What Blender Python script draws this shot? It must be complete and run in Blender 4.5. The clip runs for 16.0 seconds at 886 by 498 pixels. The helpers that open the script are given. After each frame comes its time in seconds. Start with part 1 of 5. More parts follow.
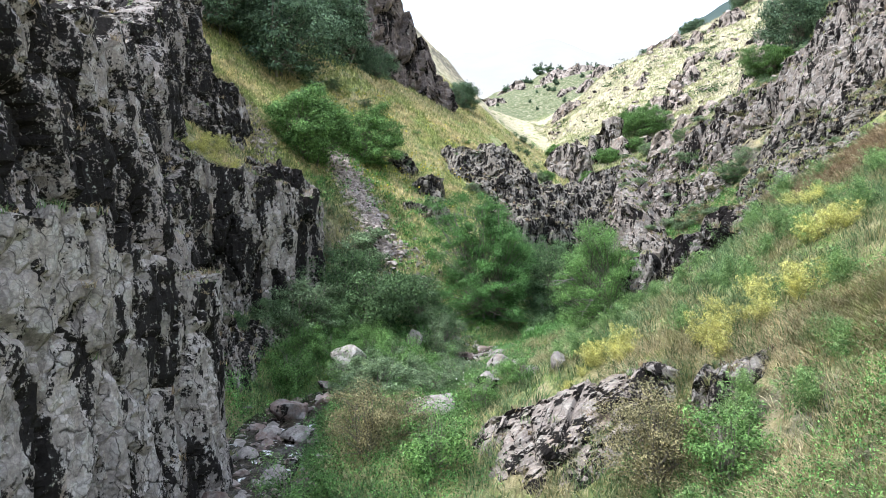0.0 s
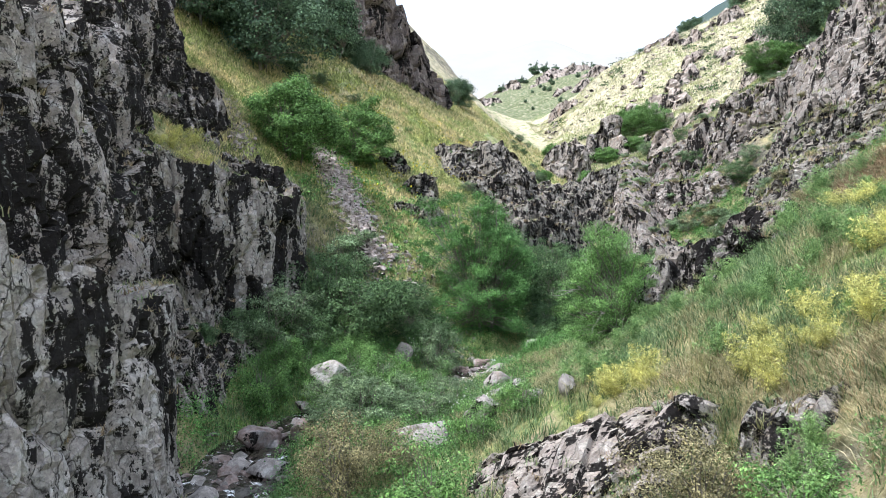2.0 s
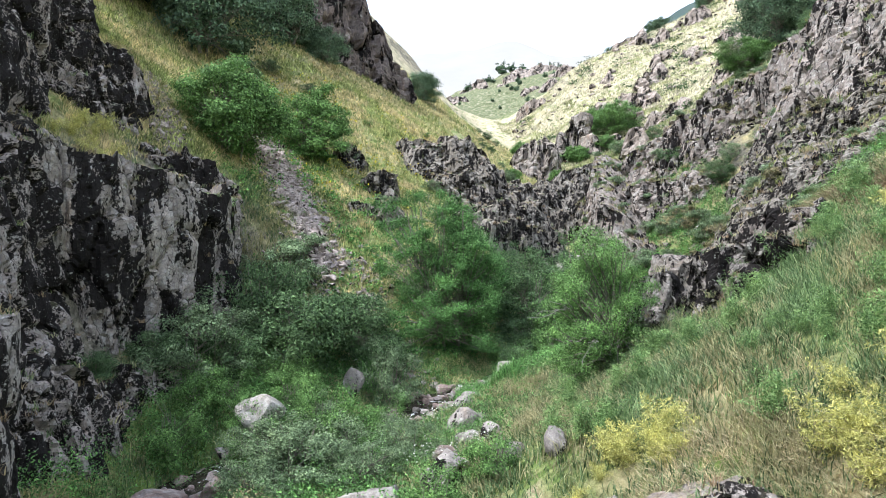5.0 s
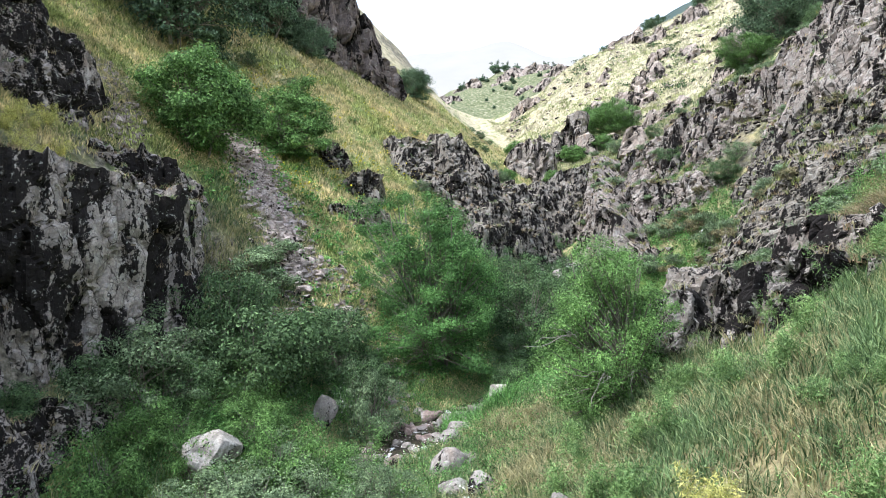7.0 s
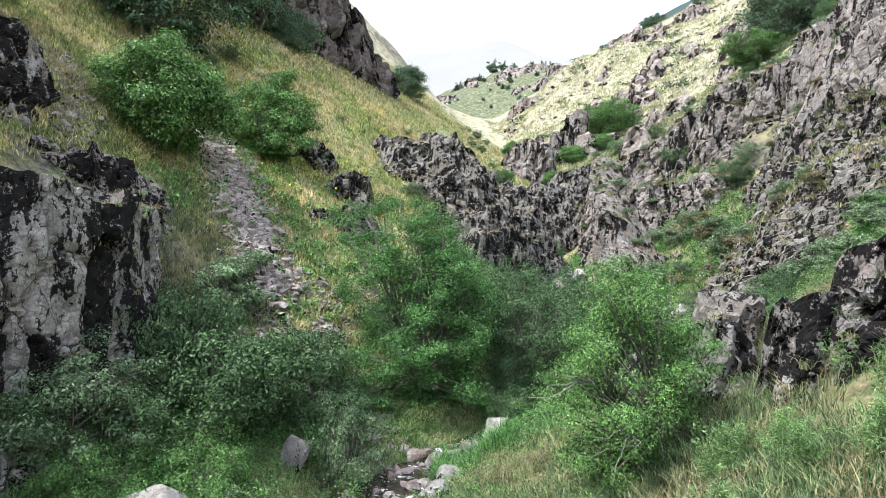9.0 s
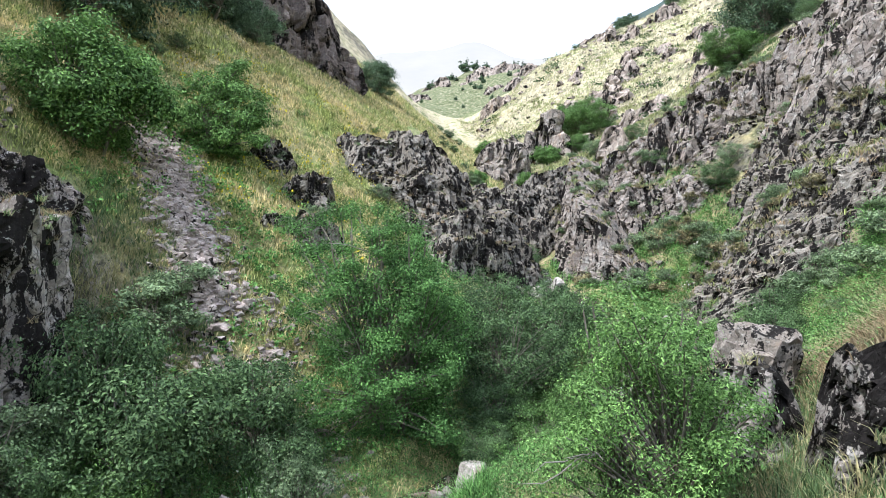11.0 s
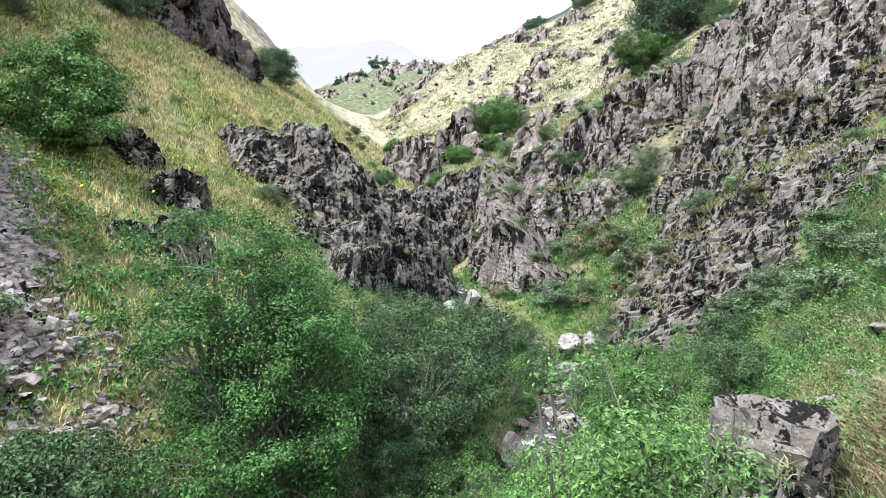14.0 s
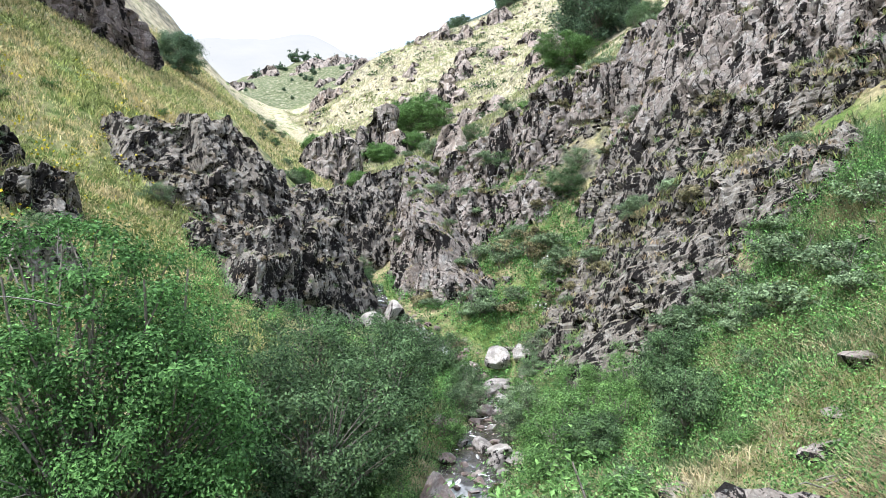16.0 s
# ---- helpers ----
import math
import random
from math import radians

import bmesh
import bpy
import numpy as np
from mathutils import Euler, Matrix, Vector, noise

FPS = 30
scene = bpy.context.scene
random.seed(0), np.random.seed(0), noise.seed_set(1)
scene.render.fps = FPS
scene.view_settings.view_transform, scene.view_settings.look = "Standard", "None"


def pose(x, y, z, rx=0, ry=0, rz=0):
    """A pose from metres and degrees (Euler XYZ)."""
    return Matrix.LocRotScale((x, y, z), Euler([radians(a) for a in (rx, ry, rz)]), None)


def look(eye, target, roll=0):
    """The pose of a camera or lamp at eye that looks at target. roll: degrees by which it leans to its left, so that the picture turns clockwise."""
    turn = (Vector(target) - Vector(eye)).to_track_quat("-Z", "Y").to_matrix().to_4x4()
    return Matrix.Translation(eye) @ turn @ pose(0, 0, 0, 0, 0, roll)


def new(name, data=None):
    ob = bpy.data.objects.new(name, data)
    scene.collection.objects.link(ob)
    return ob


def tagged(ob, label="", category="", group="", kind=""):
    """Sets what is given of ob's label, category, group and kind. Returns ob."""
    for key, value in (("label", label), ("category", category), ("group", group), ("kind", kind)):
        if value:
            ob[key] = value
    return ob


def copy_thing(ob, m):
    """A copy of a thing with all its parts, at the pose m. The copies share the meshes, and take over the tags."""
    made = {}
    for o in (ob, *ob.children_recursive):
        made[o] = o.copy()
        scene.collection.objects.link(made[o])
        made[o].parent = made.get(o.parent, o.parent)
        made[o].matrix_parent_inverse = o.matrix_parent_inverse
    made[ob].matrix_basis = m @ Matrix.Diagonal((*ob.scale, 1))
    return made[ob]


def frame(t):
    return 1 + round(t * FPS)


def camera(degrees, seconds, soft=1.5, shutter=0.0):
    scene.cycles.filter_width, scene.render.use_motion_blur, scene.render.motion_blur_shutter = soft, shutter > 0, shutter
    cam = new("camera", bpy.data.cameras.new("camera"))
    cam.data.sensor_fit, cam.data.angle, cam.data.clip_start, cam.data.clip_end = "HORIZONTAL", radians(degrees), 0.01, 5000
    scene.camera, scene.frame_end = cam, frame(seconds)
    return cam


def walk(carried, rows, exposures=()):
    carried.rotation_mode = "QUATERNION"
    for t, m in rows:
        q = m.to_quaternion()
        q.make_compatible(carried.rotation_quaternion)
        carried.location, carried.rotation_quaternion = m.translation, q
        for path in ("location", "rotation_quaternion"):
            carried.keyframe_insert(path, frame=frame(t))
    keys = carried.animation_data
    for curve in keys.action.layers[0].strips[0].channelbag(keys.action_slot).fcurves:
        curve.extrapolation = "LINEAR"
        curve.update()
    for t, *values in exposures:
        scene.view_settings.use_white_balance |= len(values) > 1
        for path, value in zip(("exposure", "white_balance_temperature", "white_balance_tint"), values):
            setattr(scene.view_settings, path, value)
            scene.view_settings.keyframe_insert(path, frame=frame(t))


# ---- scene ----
cam = camera(71.7, 16.0, soft=0.6)
METRES, EYE, TILT, LEAN, TURN = 24.0, 7.0, 0.0, 0.0, 0.0
ROWS = [
    (0.0, 0.0, 0.0, 0.0, -0.0, 0.0, -0.0),
    (0.5, 0.0007, 0.0285, 0.0019, -0.16, 0.03, -0.0),
    (1.0, 0.0019, 0.0577, 0.0036, -0.27, 0.04, -0.01),
    (1.5, 0.0031, 0.0875, 0.0052, -0.4, 0.06, -0.01),
    (2.0, 0.005, 0.1178, 0.0075, -0.47, 0.07, 0.0),
    (2.5, 0.0069, 0.1488, 0.01, -1.08, 0.09, 0.01),
    (3.0, 0.0099, 0.1799, 0.0117, -1.57, 0.1, 0.01),
    (3.5, 0.0119, 0.2107, 0.0128, -2.56, 0.09, 0.02),
    (4.0, 0.0146, 0.2413, 0.0146, -3.03, 0.09, 0.04),
    (6.5, 0.0395, 0.3937, 0.0324, -4.02, 0.11, 0.05),
    (7.0, 0.0447, 0.4244, 0.0358, -4.09, 0.12, 0.03),
    (7.5, 0.0496, 0.4554, 0.039, -4.17, 0.13, 0.0),
    (8.0, 0.0547, 0.4864, 0.0428, -4.22, 0.11, 0.02),
    (8.5, 0.0591, 0.5171, 0.0494, -4.33, 0.1, -0.01),
    (9.0, 0.0635, 0.5484, 0.0566, -4.39, 0.12, -0.02),
    (11.5, 0.0871, 0.7078, 0.081, -8.08, 0.09, 0.02),
    (12.0, 0.0929, 0.7387, 0.0859, -9.25, 0.07, 0.01),
    (12.5, 0.0993, 0.769, 0.0905, -10.32, 0.07, 0.01),
    (13.0, 0.1069, 0.7992, 0.0953, -11.13, 0.06, 0.01),
    (13.5, 0.1152, 0.8288, 0.1003, -12.03, 0.04, 0.03),
    (14.0, 0.1243, 0.8585, 0.103, -15.32, -0.0, 0.05),
    (14.5, 0.1336, 0.8876, 0.1059, -18.26, -0.04, 0.08),
    (15.0, 0.1439, 0.9166, 0.1102, -20.31, -0.08, 0.09),
    (15.5, 0.1562, 0.9446, 0.1149, -21.63, -0.11, 0.11),
    (16.0, 0.1692, 0.972, 0.1212, -22.39, -0.14, 0.13),
]
walk(cam, [(t, pose(0, 0, EYE, TILT, LEAN, TURN) @ pose(METRES * x, METRES * y, METRES * z, 90 + pitch, roll, yaw)) for t, x, y, z, yaw, pitch, roll in ROWS],
     exposures=[(0.0, 0.29, 6200, 11), (16.0, 0.19, 6200, 11)])

# world, sun and exposure
SUN_AZ, SUN_EL = radians(-112), radians(58)       # azimuth from +y, clockwise
world = bpy.data.worlds.new("sky")
scene.world = world
world.use_nodes = True
wn, wl = world.node_tree.nodes, world.node_tree.links
sky = wn.new("ShaderNodeTexSky")
sky.sky_type, sky.sun_disc = "NISHITA", False
sky.sun_elevation, sky.sun_rotation = SUN_EL, SUN_AZ
sky.air_density, sky.dust_density = 1.0, 3.0
w_tc = wn.new("ShaderNodeTexCoord")
w_map = wn.new("ShaderNodeMapping")
w_map.inputs["Scale"].default_value = (1.2, 1.2, 3.5)
w_noise = wn.new("ShaderNodeTexNoise")
w_noise.inputs["Scale"].default_value, w_noise.inputs["Detail"].default_value = 2.2, 6
w_ramp = wn.new("ShaderNodeValToRGB")
w_ramp.color_ramp.elements[0].position, w_ramp.color_ramp.elements[0].color = 0.34, (6.9, 8.0, 9.7, 1)
w_ramp.color_ramp.elements[1].position, w_ramp.color_ramp.elements[1].color = 0.62, (9.4, 10.2, 11.8, 1)
w_mix = wn.new("ShaderNodeMix")
w_mix.data_type = "RGBA"
w_mix.inputs[0].default_value = 0.86
wl.new(w_tc.outputs["Generated"], w_map.inputs["Vector"])
wl.new(w_map.outputs["Vector"], w_noise.inputs["Vector"])
wl.new(w_noise.outputs["Fac"], w_ramp.inputs["Fac"])
wl.new(sky.outputs["Color"], w_mix.inputs[6])
wl.new(w_ramp.outputs["Color"], w_mix.inputs[7])
wl.new(w_mix.outputs[2], wn["Background"].inputs["Color"])
wn["Background"].inputs["Strength"].default_value = 0.195
sun = new("sun", bpy.data.lights.new("sun", "SUN"))
sun.data.energy, sun.data.angle, sun.data.color = 5.0, radians(8.0), (1.0, 0.975, 0.93)
sun.matrix_world = look((0, 0, 0), (-math.sin(SUN_AZ) * math.cos(SUN_EL), -math.cos(SUN_AZ) * math.cos(SUN_EL), -math.sin(SUN_EL)))


# materials
def material(name):
    m = bpy.data.materials.new(name)
    m.use_nodes = True
    return m, m.node_tree.nodes, m.node_tree.links


def coords(n, l, scale=(1, 1, 1)):
    place, mp = n.new("ShaderNodeNewGeometry"), n.new("ShaderNodeMapping")
    mp.inputs["Scale"].default_value = scale
    l.new(place.outputs["Position"], mp.inputs["Vector"])
    return mp.outputs["Vector"]


def noise_node(n, l, vec, scale, detail=6, rough=0.55, distort=0.0):
    t = n.new("ShaderNodeTexNoise")
    for key, value in (("Scale", scale), ("Detail", detail), ("Roughness", rough), ("Distortion", distort)):
        t.inputs[key].default_value = value
    l.new(vec, t.inputs["Vector"])
    return t.outputs["Fac"]


def ramp(n, l, fac, stops):
    r = n.new("ShaderNodeValToRGB")
    els = r.color_ramp.elements
    while len(els) < len(stops):
        els.new(0.5)
    for e, (p, c) in zip(els, stops):
        e.position, e.color = p, (*c, 1) if len(c) == 3 else c
    l.new(fac, r.inputs["Fac"])
    return r.outputs["Color"]


def step(n, l, fac, a, b):
    r = n.new("ShaderNodeMapRange")
    r.inputs["From Min"].default_value, r.inputs["From Max"].default_value = a, b
    l.new(fac, r.inputs["Value"])
    return r.outputs["Result"]


def mix(n, l, fac, a, b):
    m = n.new("ShaderNodeMix")
    m.data_type = "RGBA"
    for sock, v in ((m.inputs[0], fac), (m.inputs[6], a), (m.inputs[7], b)):
        if isinstance(v, (int, float)):
            sock.default_value = v
        elif isinstance(v, tuple):
            sock.default_value = (*v, 1)
        else:
            l.new(v, sock)
    return m.outputs[2]


def maths(n, l, op, a, b):
    m = n.new("ShaderNodeMath")
    m.operation = op
    for sock, v in zip(m.inputs, (a, b)):
        if isinstance(v, (int, float)):
            sock.default_value = v
        else:
            l.new(v, sock)
    return m.outputs[0]


def finish(n, l, colour, rough, bump=None, strength=0.4, distance=0.05, spec=0.3):
    p = n["Principled BSDF"]
    p.inputs["Specular IOR Level"].default_value = spec
    if isinstance(rough, float):
        p.inputs["Roughness"].default_value = rough
    else:
        l.new(rough, p.inputs["Roughness"])
    l.new(colour, p.inputs["Base Color"])
    if bump is not None:
        b = n.new("ShaderNodeBump")
        b.inputs["Strength"].default_value, b.inputs["Distance"].default_value = strength, distance
        l.new(bump, b.inputs["Height"])
        l.new(b.outputs["Normal"], p.inputs["Normal"])


def rock_material(name, dark=0.5, pale=(0.42, 0.42, 0.415), warm=(0.34, 0.305, 0.285), deep=(0.19, 0.185, 0.185), ledge=0.4, size=1.0, cracks=0.6, fleck=0.34, gather=0.45, stretch=0.30, bare=0.12, streaky=1.0, relief=1.0):
    """Fissured volcanic rock: grey and rosy faces, black lichen in streaks and blotches, dry earth on the ledges."""
    m, n, l = material(name)
    v = coords(n, l)
    vs = coords(n, l, (1.0 / size, 1.0 / size, stretch / size))
    big = noise_node(n, l, v, 0.35 / size, 4)
    mid = noise_node(n, l, v, 1.7 / size, 7, 0.62)
    fine = noise_node(n, l, v, 9.0 / size, 8, 0.7)
    base = ramp(n, l, mid, [(0.30, deep), (0.47, warm), (0.62, pale), (0.8, tuple(min(1, c * 1.25) for c in pale))])
    base = mix(n, l, step(n, l, big, 0.42, 0.66), base, mix(n, l, 0.55, base, warm))
    base = mix(n, l, maths(n, l, "MULTIPLY", step(n, l, noise_node(n, l, vs, 0.8, 5, 0.6), 0.60, 0.72), 0.4), base, (warm[0] * 1.25, warm[1] * 1.0, warm[2] * 0.78))
    # joints: large and small blocks, each with its own tone
    wob = n.new("ShaderNodeTexNoise")
    wob.inputs["Scale"].default_value, wob.inputs["Detail"].default_value = 1.6 / size, 5
    l.new(v, wob.inputs["Vector"])
    bent = n.new("ShaderNodeVectorMath")
    bent.operation = "MULTIPLY_ADD"
    bent.inputs[1].default_value = (0.7 * size, 0.7 * size, 0.7 * size)
    l.new(wob.outputs["Color"], bent.inputs[0])
    l.new(v, bent.inputs[2])

    def blocks(scale, squash, feature):
        flat_v, vor = n.new("ShaderNodeVectorMath"), n.new("ShaderNodeTexVoronoi")
        flat_v.operation = "MULTIPLY"
        flat_v.inputs[1].default_value = (1, 1, squash)
        l.new(bent.outputs[0], flat_v.inputs[0])
        l.new(flat_v.outputs[0], vor.inputs["Vector"])
        vor.feature = feature
        vor.inputs["Scale"].default_value = scale / size
        if feature == "DISTANCE_TO_EDGE":
            return vor.outputs["Distance"]
        one = n.new("ShaderNodeSeparateXYZ")
        l.new(vor.outputs["Color"], one.inputs["Vector"])
        return one.outputs["X"]

    tone_a, tone_b = blocks(1.1, 0.42, "F1"), blocks(3.8, 0.55, "F1")
    gap = step(n, l, blocks(1.1, 0.42, "DISTANCE_TO_EDGE"), 0.006, 0.035)
    gap_b = step(n, l, blocks(3.8, 0.55, "DISTANCE_TO_EDGE"), 0.01, 0.09)
    tone = maths(n, l, "ADD", 0.62, maths(n, l, "ADD", maths(n, l, "MULTIPLY", tone_a, 0.36), maths(n, l, "MULTIPLY", tone_b, 0.40)))
    grit = ramp(n, l, fine, [(0.28, (0.5, 0.5, 0.51)), (0.72, (1.28, 1.26, 1.23))])
    for by in (grit, tone):
        mul = n.new("ShaderNodeMix")
        mul.data_type, mul.blend_type = "RGBA", "MULTIPLY"
        mul.inputs[0].default_value = 0.95
        l.new(base, mul.inputs[6])
        l.new(by, mul.inputs[7])
        base = mul.outputs[2]
    # black lichen: streaks and blotches, gathered in patches, stopping at joints, with speckled rims
    streak = noise_node(n, l, vs, 0.75 * streaky, 9, 0.64, 0.15)
    patch = noise_node(n, l, v, 0.28 / size, 3)
    speck = noise_node(n, l, v, 6.5 / size, 7, 0.75)
    total = maths(n, l, "ADD", streak, maths(n, l, "MULTIPLY", maths(n, l, "SUBTRACT", patch, 0.5), gather))
    total = maths(n, l, "ADD", total, maths(n, l, "MULTIPLY", maths(n, l, "SUBTRACT", speck, 0.5), fleck))
    total = maths(n, l, "ADD", total, maths(n, l, "MULTIPLY", maths(n, l, "SUBTRACT", tone_a, 0.5), 0.12))
    total = maths(n, l, "ADD", total, maths(n, l, "MULTIPLY", maths(n, l, "SUBTRACT", tone_b, 0.5), 0.10))
    edge = 0.62 - 0.27 * dark
    g = n.new("ShaderNodeNewGeometry")
    sep = n.new("ShaderNodeSeparateXYZ")
    l.new(g.outputs["True Normal"], sep.inputs["Vector"])
    total = maths(n, l, "SUBTRACT", total, maths(n, l, "MULTIPLY", step(n, l, sep.outputs["Z"], 0.6, 0.9), bare))
    black = step(n, l, total, edge - 0.006, edge + 0.012)
    base = mix(n, l, maths(n, l, "MULTIPLY", black, 0.97), base, ramp(n, l, fine, [(0.3, (0.003, 0.003, 0.0035)), (0.75, (0.016, 0.014, 0.014))]))
    # fissures
    shut = maths(n, l, "MAXIMUM", maths(n, l, "SUBTRACT", 1.0, gap), maths(n, l, "MULTIPLY", maths(n, l, "SUBTRACT", 1.0, gap_b), 0.5))
    base = mix(n, l, maths(n, l, "MULTIPLY", maths(n, l, "MULTIPLY", shut, step(n, l, mid, 0.40, 0.50)), cracks), base, (0.02, 0.018, 0.017))
    # pale crust lichen
    crust = step(n, l, noise_node(n, l, v, 3.3 / size, 8, 0.72), 0.60, 0.65)
    base = mix(n, l, maths(n, l, "MULTIPLY", crust, 0.55), base, (0.52, 0.53, 0.48))
    # dust and dry moss where it lies flat
    flat = maths(n, l, "ADD", sep.outputs["Z"], maths(n, l, "MULTIPLY", maths(n, l, "SUBTRACT", mid, 0.5), 0.9))
    flat = maths(n, l, "MULTIPLY", step(n, l, flat, 0.8, 0.98), ledge)
    moss = ramp(n, l, noise_node(n, l, v, 1.1, 5), [(0.36, (0.12, 0.125, 0.06)), (0.52, (0.21, 0.185, 0.11)), (0.66, (0.30, 0.25, 0.17))])
    base = mix(n, l, flat, base, moss)
    bump = maths(n, l, "ADD", maths(n, l, "MULTIPLY", mid, 0.8), maths(n, l, "MULTIPLY", fine, 0.45))
    bump = maths(n, l, "ADD", bump, maths(n, l, "MULTIPLY", gap, 0.4 * cracks))
    bump = maths(n, l, "ADD", bump, maths(n, l, "ADD", maths(n, l, "MULTIPLY", tone_a, 0.5), maths(n, l, "MULTIPLY", tone_b, 0.35)))
    finish(n, l, base, 0.92, bump, 0.85, 0.10 * size * relief, 0.06)
    return m


def ground_material():
    m, n, l = material("grassy_earth")
    v = coords(n, l)
    big, mid, fine = noise_node(n, l, v, 0.16, 4), noise_node(n, l, v, 0.9, 6, 0.6), noise_node(n, l, v, 7.0, 7, 0.7)
    green = ramp(n, l, fine, [(0.3, (0.06, 0.11, 0.03)), (0.7, (0.19, 0.26, 0.08))])
    dry = ramp(n, l, fine, [(0.3, (0.20, 0.175, 0.095)), (0.7, (0.44, 0.385, 0.235))])
    earth = ramp(n, l, fine, [(0.3, (0.12, 0.095, 0.07)), (0.7, (0.33, 0.275, 0.215))])
    c = mix(n, l, step(n, l, maths(n, l, "ADD", maths(n, l, "MULTIPLY", big, 0.6), maths(n, l, "MULTIPLY", mid, 0.4)), 0.44, 0.57), green, dry)
    high = n.new("ShaderNodeSeparateXYZ")
    l.new(v, high.inputs["Vector"])
    c = mix(n, l, maths(n, l, "MULTIPLY", maths(n, l, "MULTIPLY", step(n, l, high.outputs["Z"], 18, 34), step(n, l, high.outputs["Y"], 210, 180)), step(n, l, mid, 0.36, 0.5)), c, ramp(n, l, fine, [(0.3, (0.28, 0.25, 0.17)), (0.7, (0.55, 0.49, 0.37))]))
    c = mix(n, l, maths(n, l, "MULTIPLY", step(n, l, noise_node(n, l, v, 0.55, 7, 0.65), 0.6, 0.68), 0.8), c, earth)
    c = mix(n, l, step(n, l, high.outputs["Y"], 190, 215), c, ramp(n, l, mid, [(0.35, (0.075, 0.095, 0.05)), (0.52, (0.145, 0.16, 0.09)), (0.66, (0.30, 0.285, 0.215))]))
    g = n.new("ShaderNodeNewGeometry")
    sep = n.new("ShaderNodeSeparateXYZ")
    l.new(g.outputs["Normal"], sep.inputs["Vector"])
    steep = maths(n, l, "ADD", sep.outputs["Z"], maths(n, l, "MULTIPLY", maths(n, l, "SUBTRACT", mid, 0.5), 0.5))
    rubble = ramp(n, l, noise_node(n, l, v, 3.0, 8, 0.72), [(0.36, (0.03, 0.03, 0.026)), (0.5, (0.15, 0.14, 0.115)), (0.66, (0.30, 0.275, 0.245))])
    c = mix(n, l, step(n, l, steep, 0.68, 0.56), c, rubble)
    spots = n.new("ShaderNodeMix")
    spots.data_type, spots.blend_type = "RGBA", "MULTIPLY"
    spots.inputs[0].default_value = 1.0
    l.new(c, spots.inputs[6])
    l.new(ramp(n, l, noise_node(n, l, v, 2.2, 6, 0.7), [(0.34, (0.52, 0.54, 0.50)), (0.5, (1.05, 1.05, 1.02)), (0.68, (1.42, 1.38, 1.3))]), spots.inputs[7])
    finish(n, l, spots.outputs[2], 0.95, fine, 0.9, 0.14, 0.08)
    return m


def leaf_material(name, dark, light, yellow=None, rough=0.5, through_light=0.18, patch=0.5, dry=0.0, clump=2.4):
    """Leaves or blades: colour by island and by patches, some light passing through."""
    m, n, l = material(name)
    g = n.new("ShaderNodeNewGeometry")
    c = ramp(n, l, g.outputs["Random Per Island"], [(0.0, tuple(x * 0.6 for x in dark)), (0.35, tuple(0.5 * (x + y) for x, y in zip(dark, light))), (0.75, light), (1.0, tuple(min(1, x * 1.5) for x in light))])
    if yellow:
        v = coords(n, l)
        f = maths(n, l, "ADD", noise_node(n, l, v, patch, 5, 0.6), maths(n, l, "MULTIPLY", maths(n, l, "SUBTRACT", g.outputs["Random Per Island"], 0.5), 0.22))
        c = mix(n, l, step(n, l, f, 0.46 - dry, 0.56 - dry), c, ramp(n, l, g.outputs["Random Per Island"], [(0.0, tuple(x * 0.6 for x in yellow)), (1.0, yellow)]))
    oi = n.new("ShaderNodeObjectInfo")
    c = mix(n, l, maths(n, l, "MULTIPLY", oi.outputs["Random"], 0.35), c, tuple(x * 0.6 for x in dark))
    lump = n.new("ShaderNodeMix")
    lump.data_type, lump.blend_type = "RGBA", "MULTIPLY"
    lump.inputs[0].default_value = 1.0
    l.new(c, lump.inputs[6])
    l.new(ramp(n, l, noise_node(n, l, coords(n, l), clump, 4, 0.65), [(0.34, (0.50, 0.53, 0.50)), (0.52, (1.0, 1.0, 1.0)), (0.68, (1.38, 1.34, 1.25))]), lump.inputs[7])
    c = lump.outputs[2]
    finish(n, l, c, rough, None, spec=0.12)
    tr = n.new("ShaderNodeBsdfTranslucent")
    l.new(c, tr.inputs["Color"])
    ms = n.new("ShaderNodeMixShader")
    ms.inputs[0].default_value = through_light
    l.new(n["Principled BSDF"].outputs[0], ms.inputs[1])
    l.new(tr.outputs[0], ms.inputs[2])
    l.new(ms.outputs[0], n["Material Output"].inputs["Surface"])
    return m


def bark_material(name, a, b):
    m, n, l = material(name)
    f = noise_node(n, l, coords(n, l, (9, 9, 2)), 1.5, 7, 0.65)
    finish(n, l, ramp(n, l, f, [(0.3, a), (0.7, b)]), 0.9, f, 0.6, 0.02, 0.2)
    return m


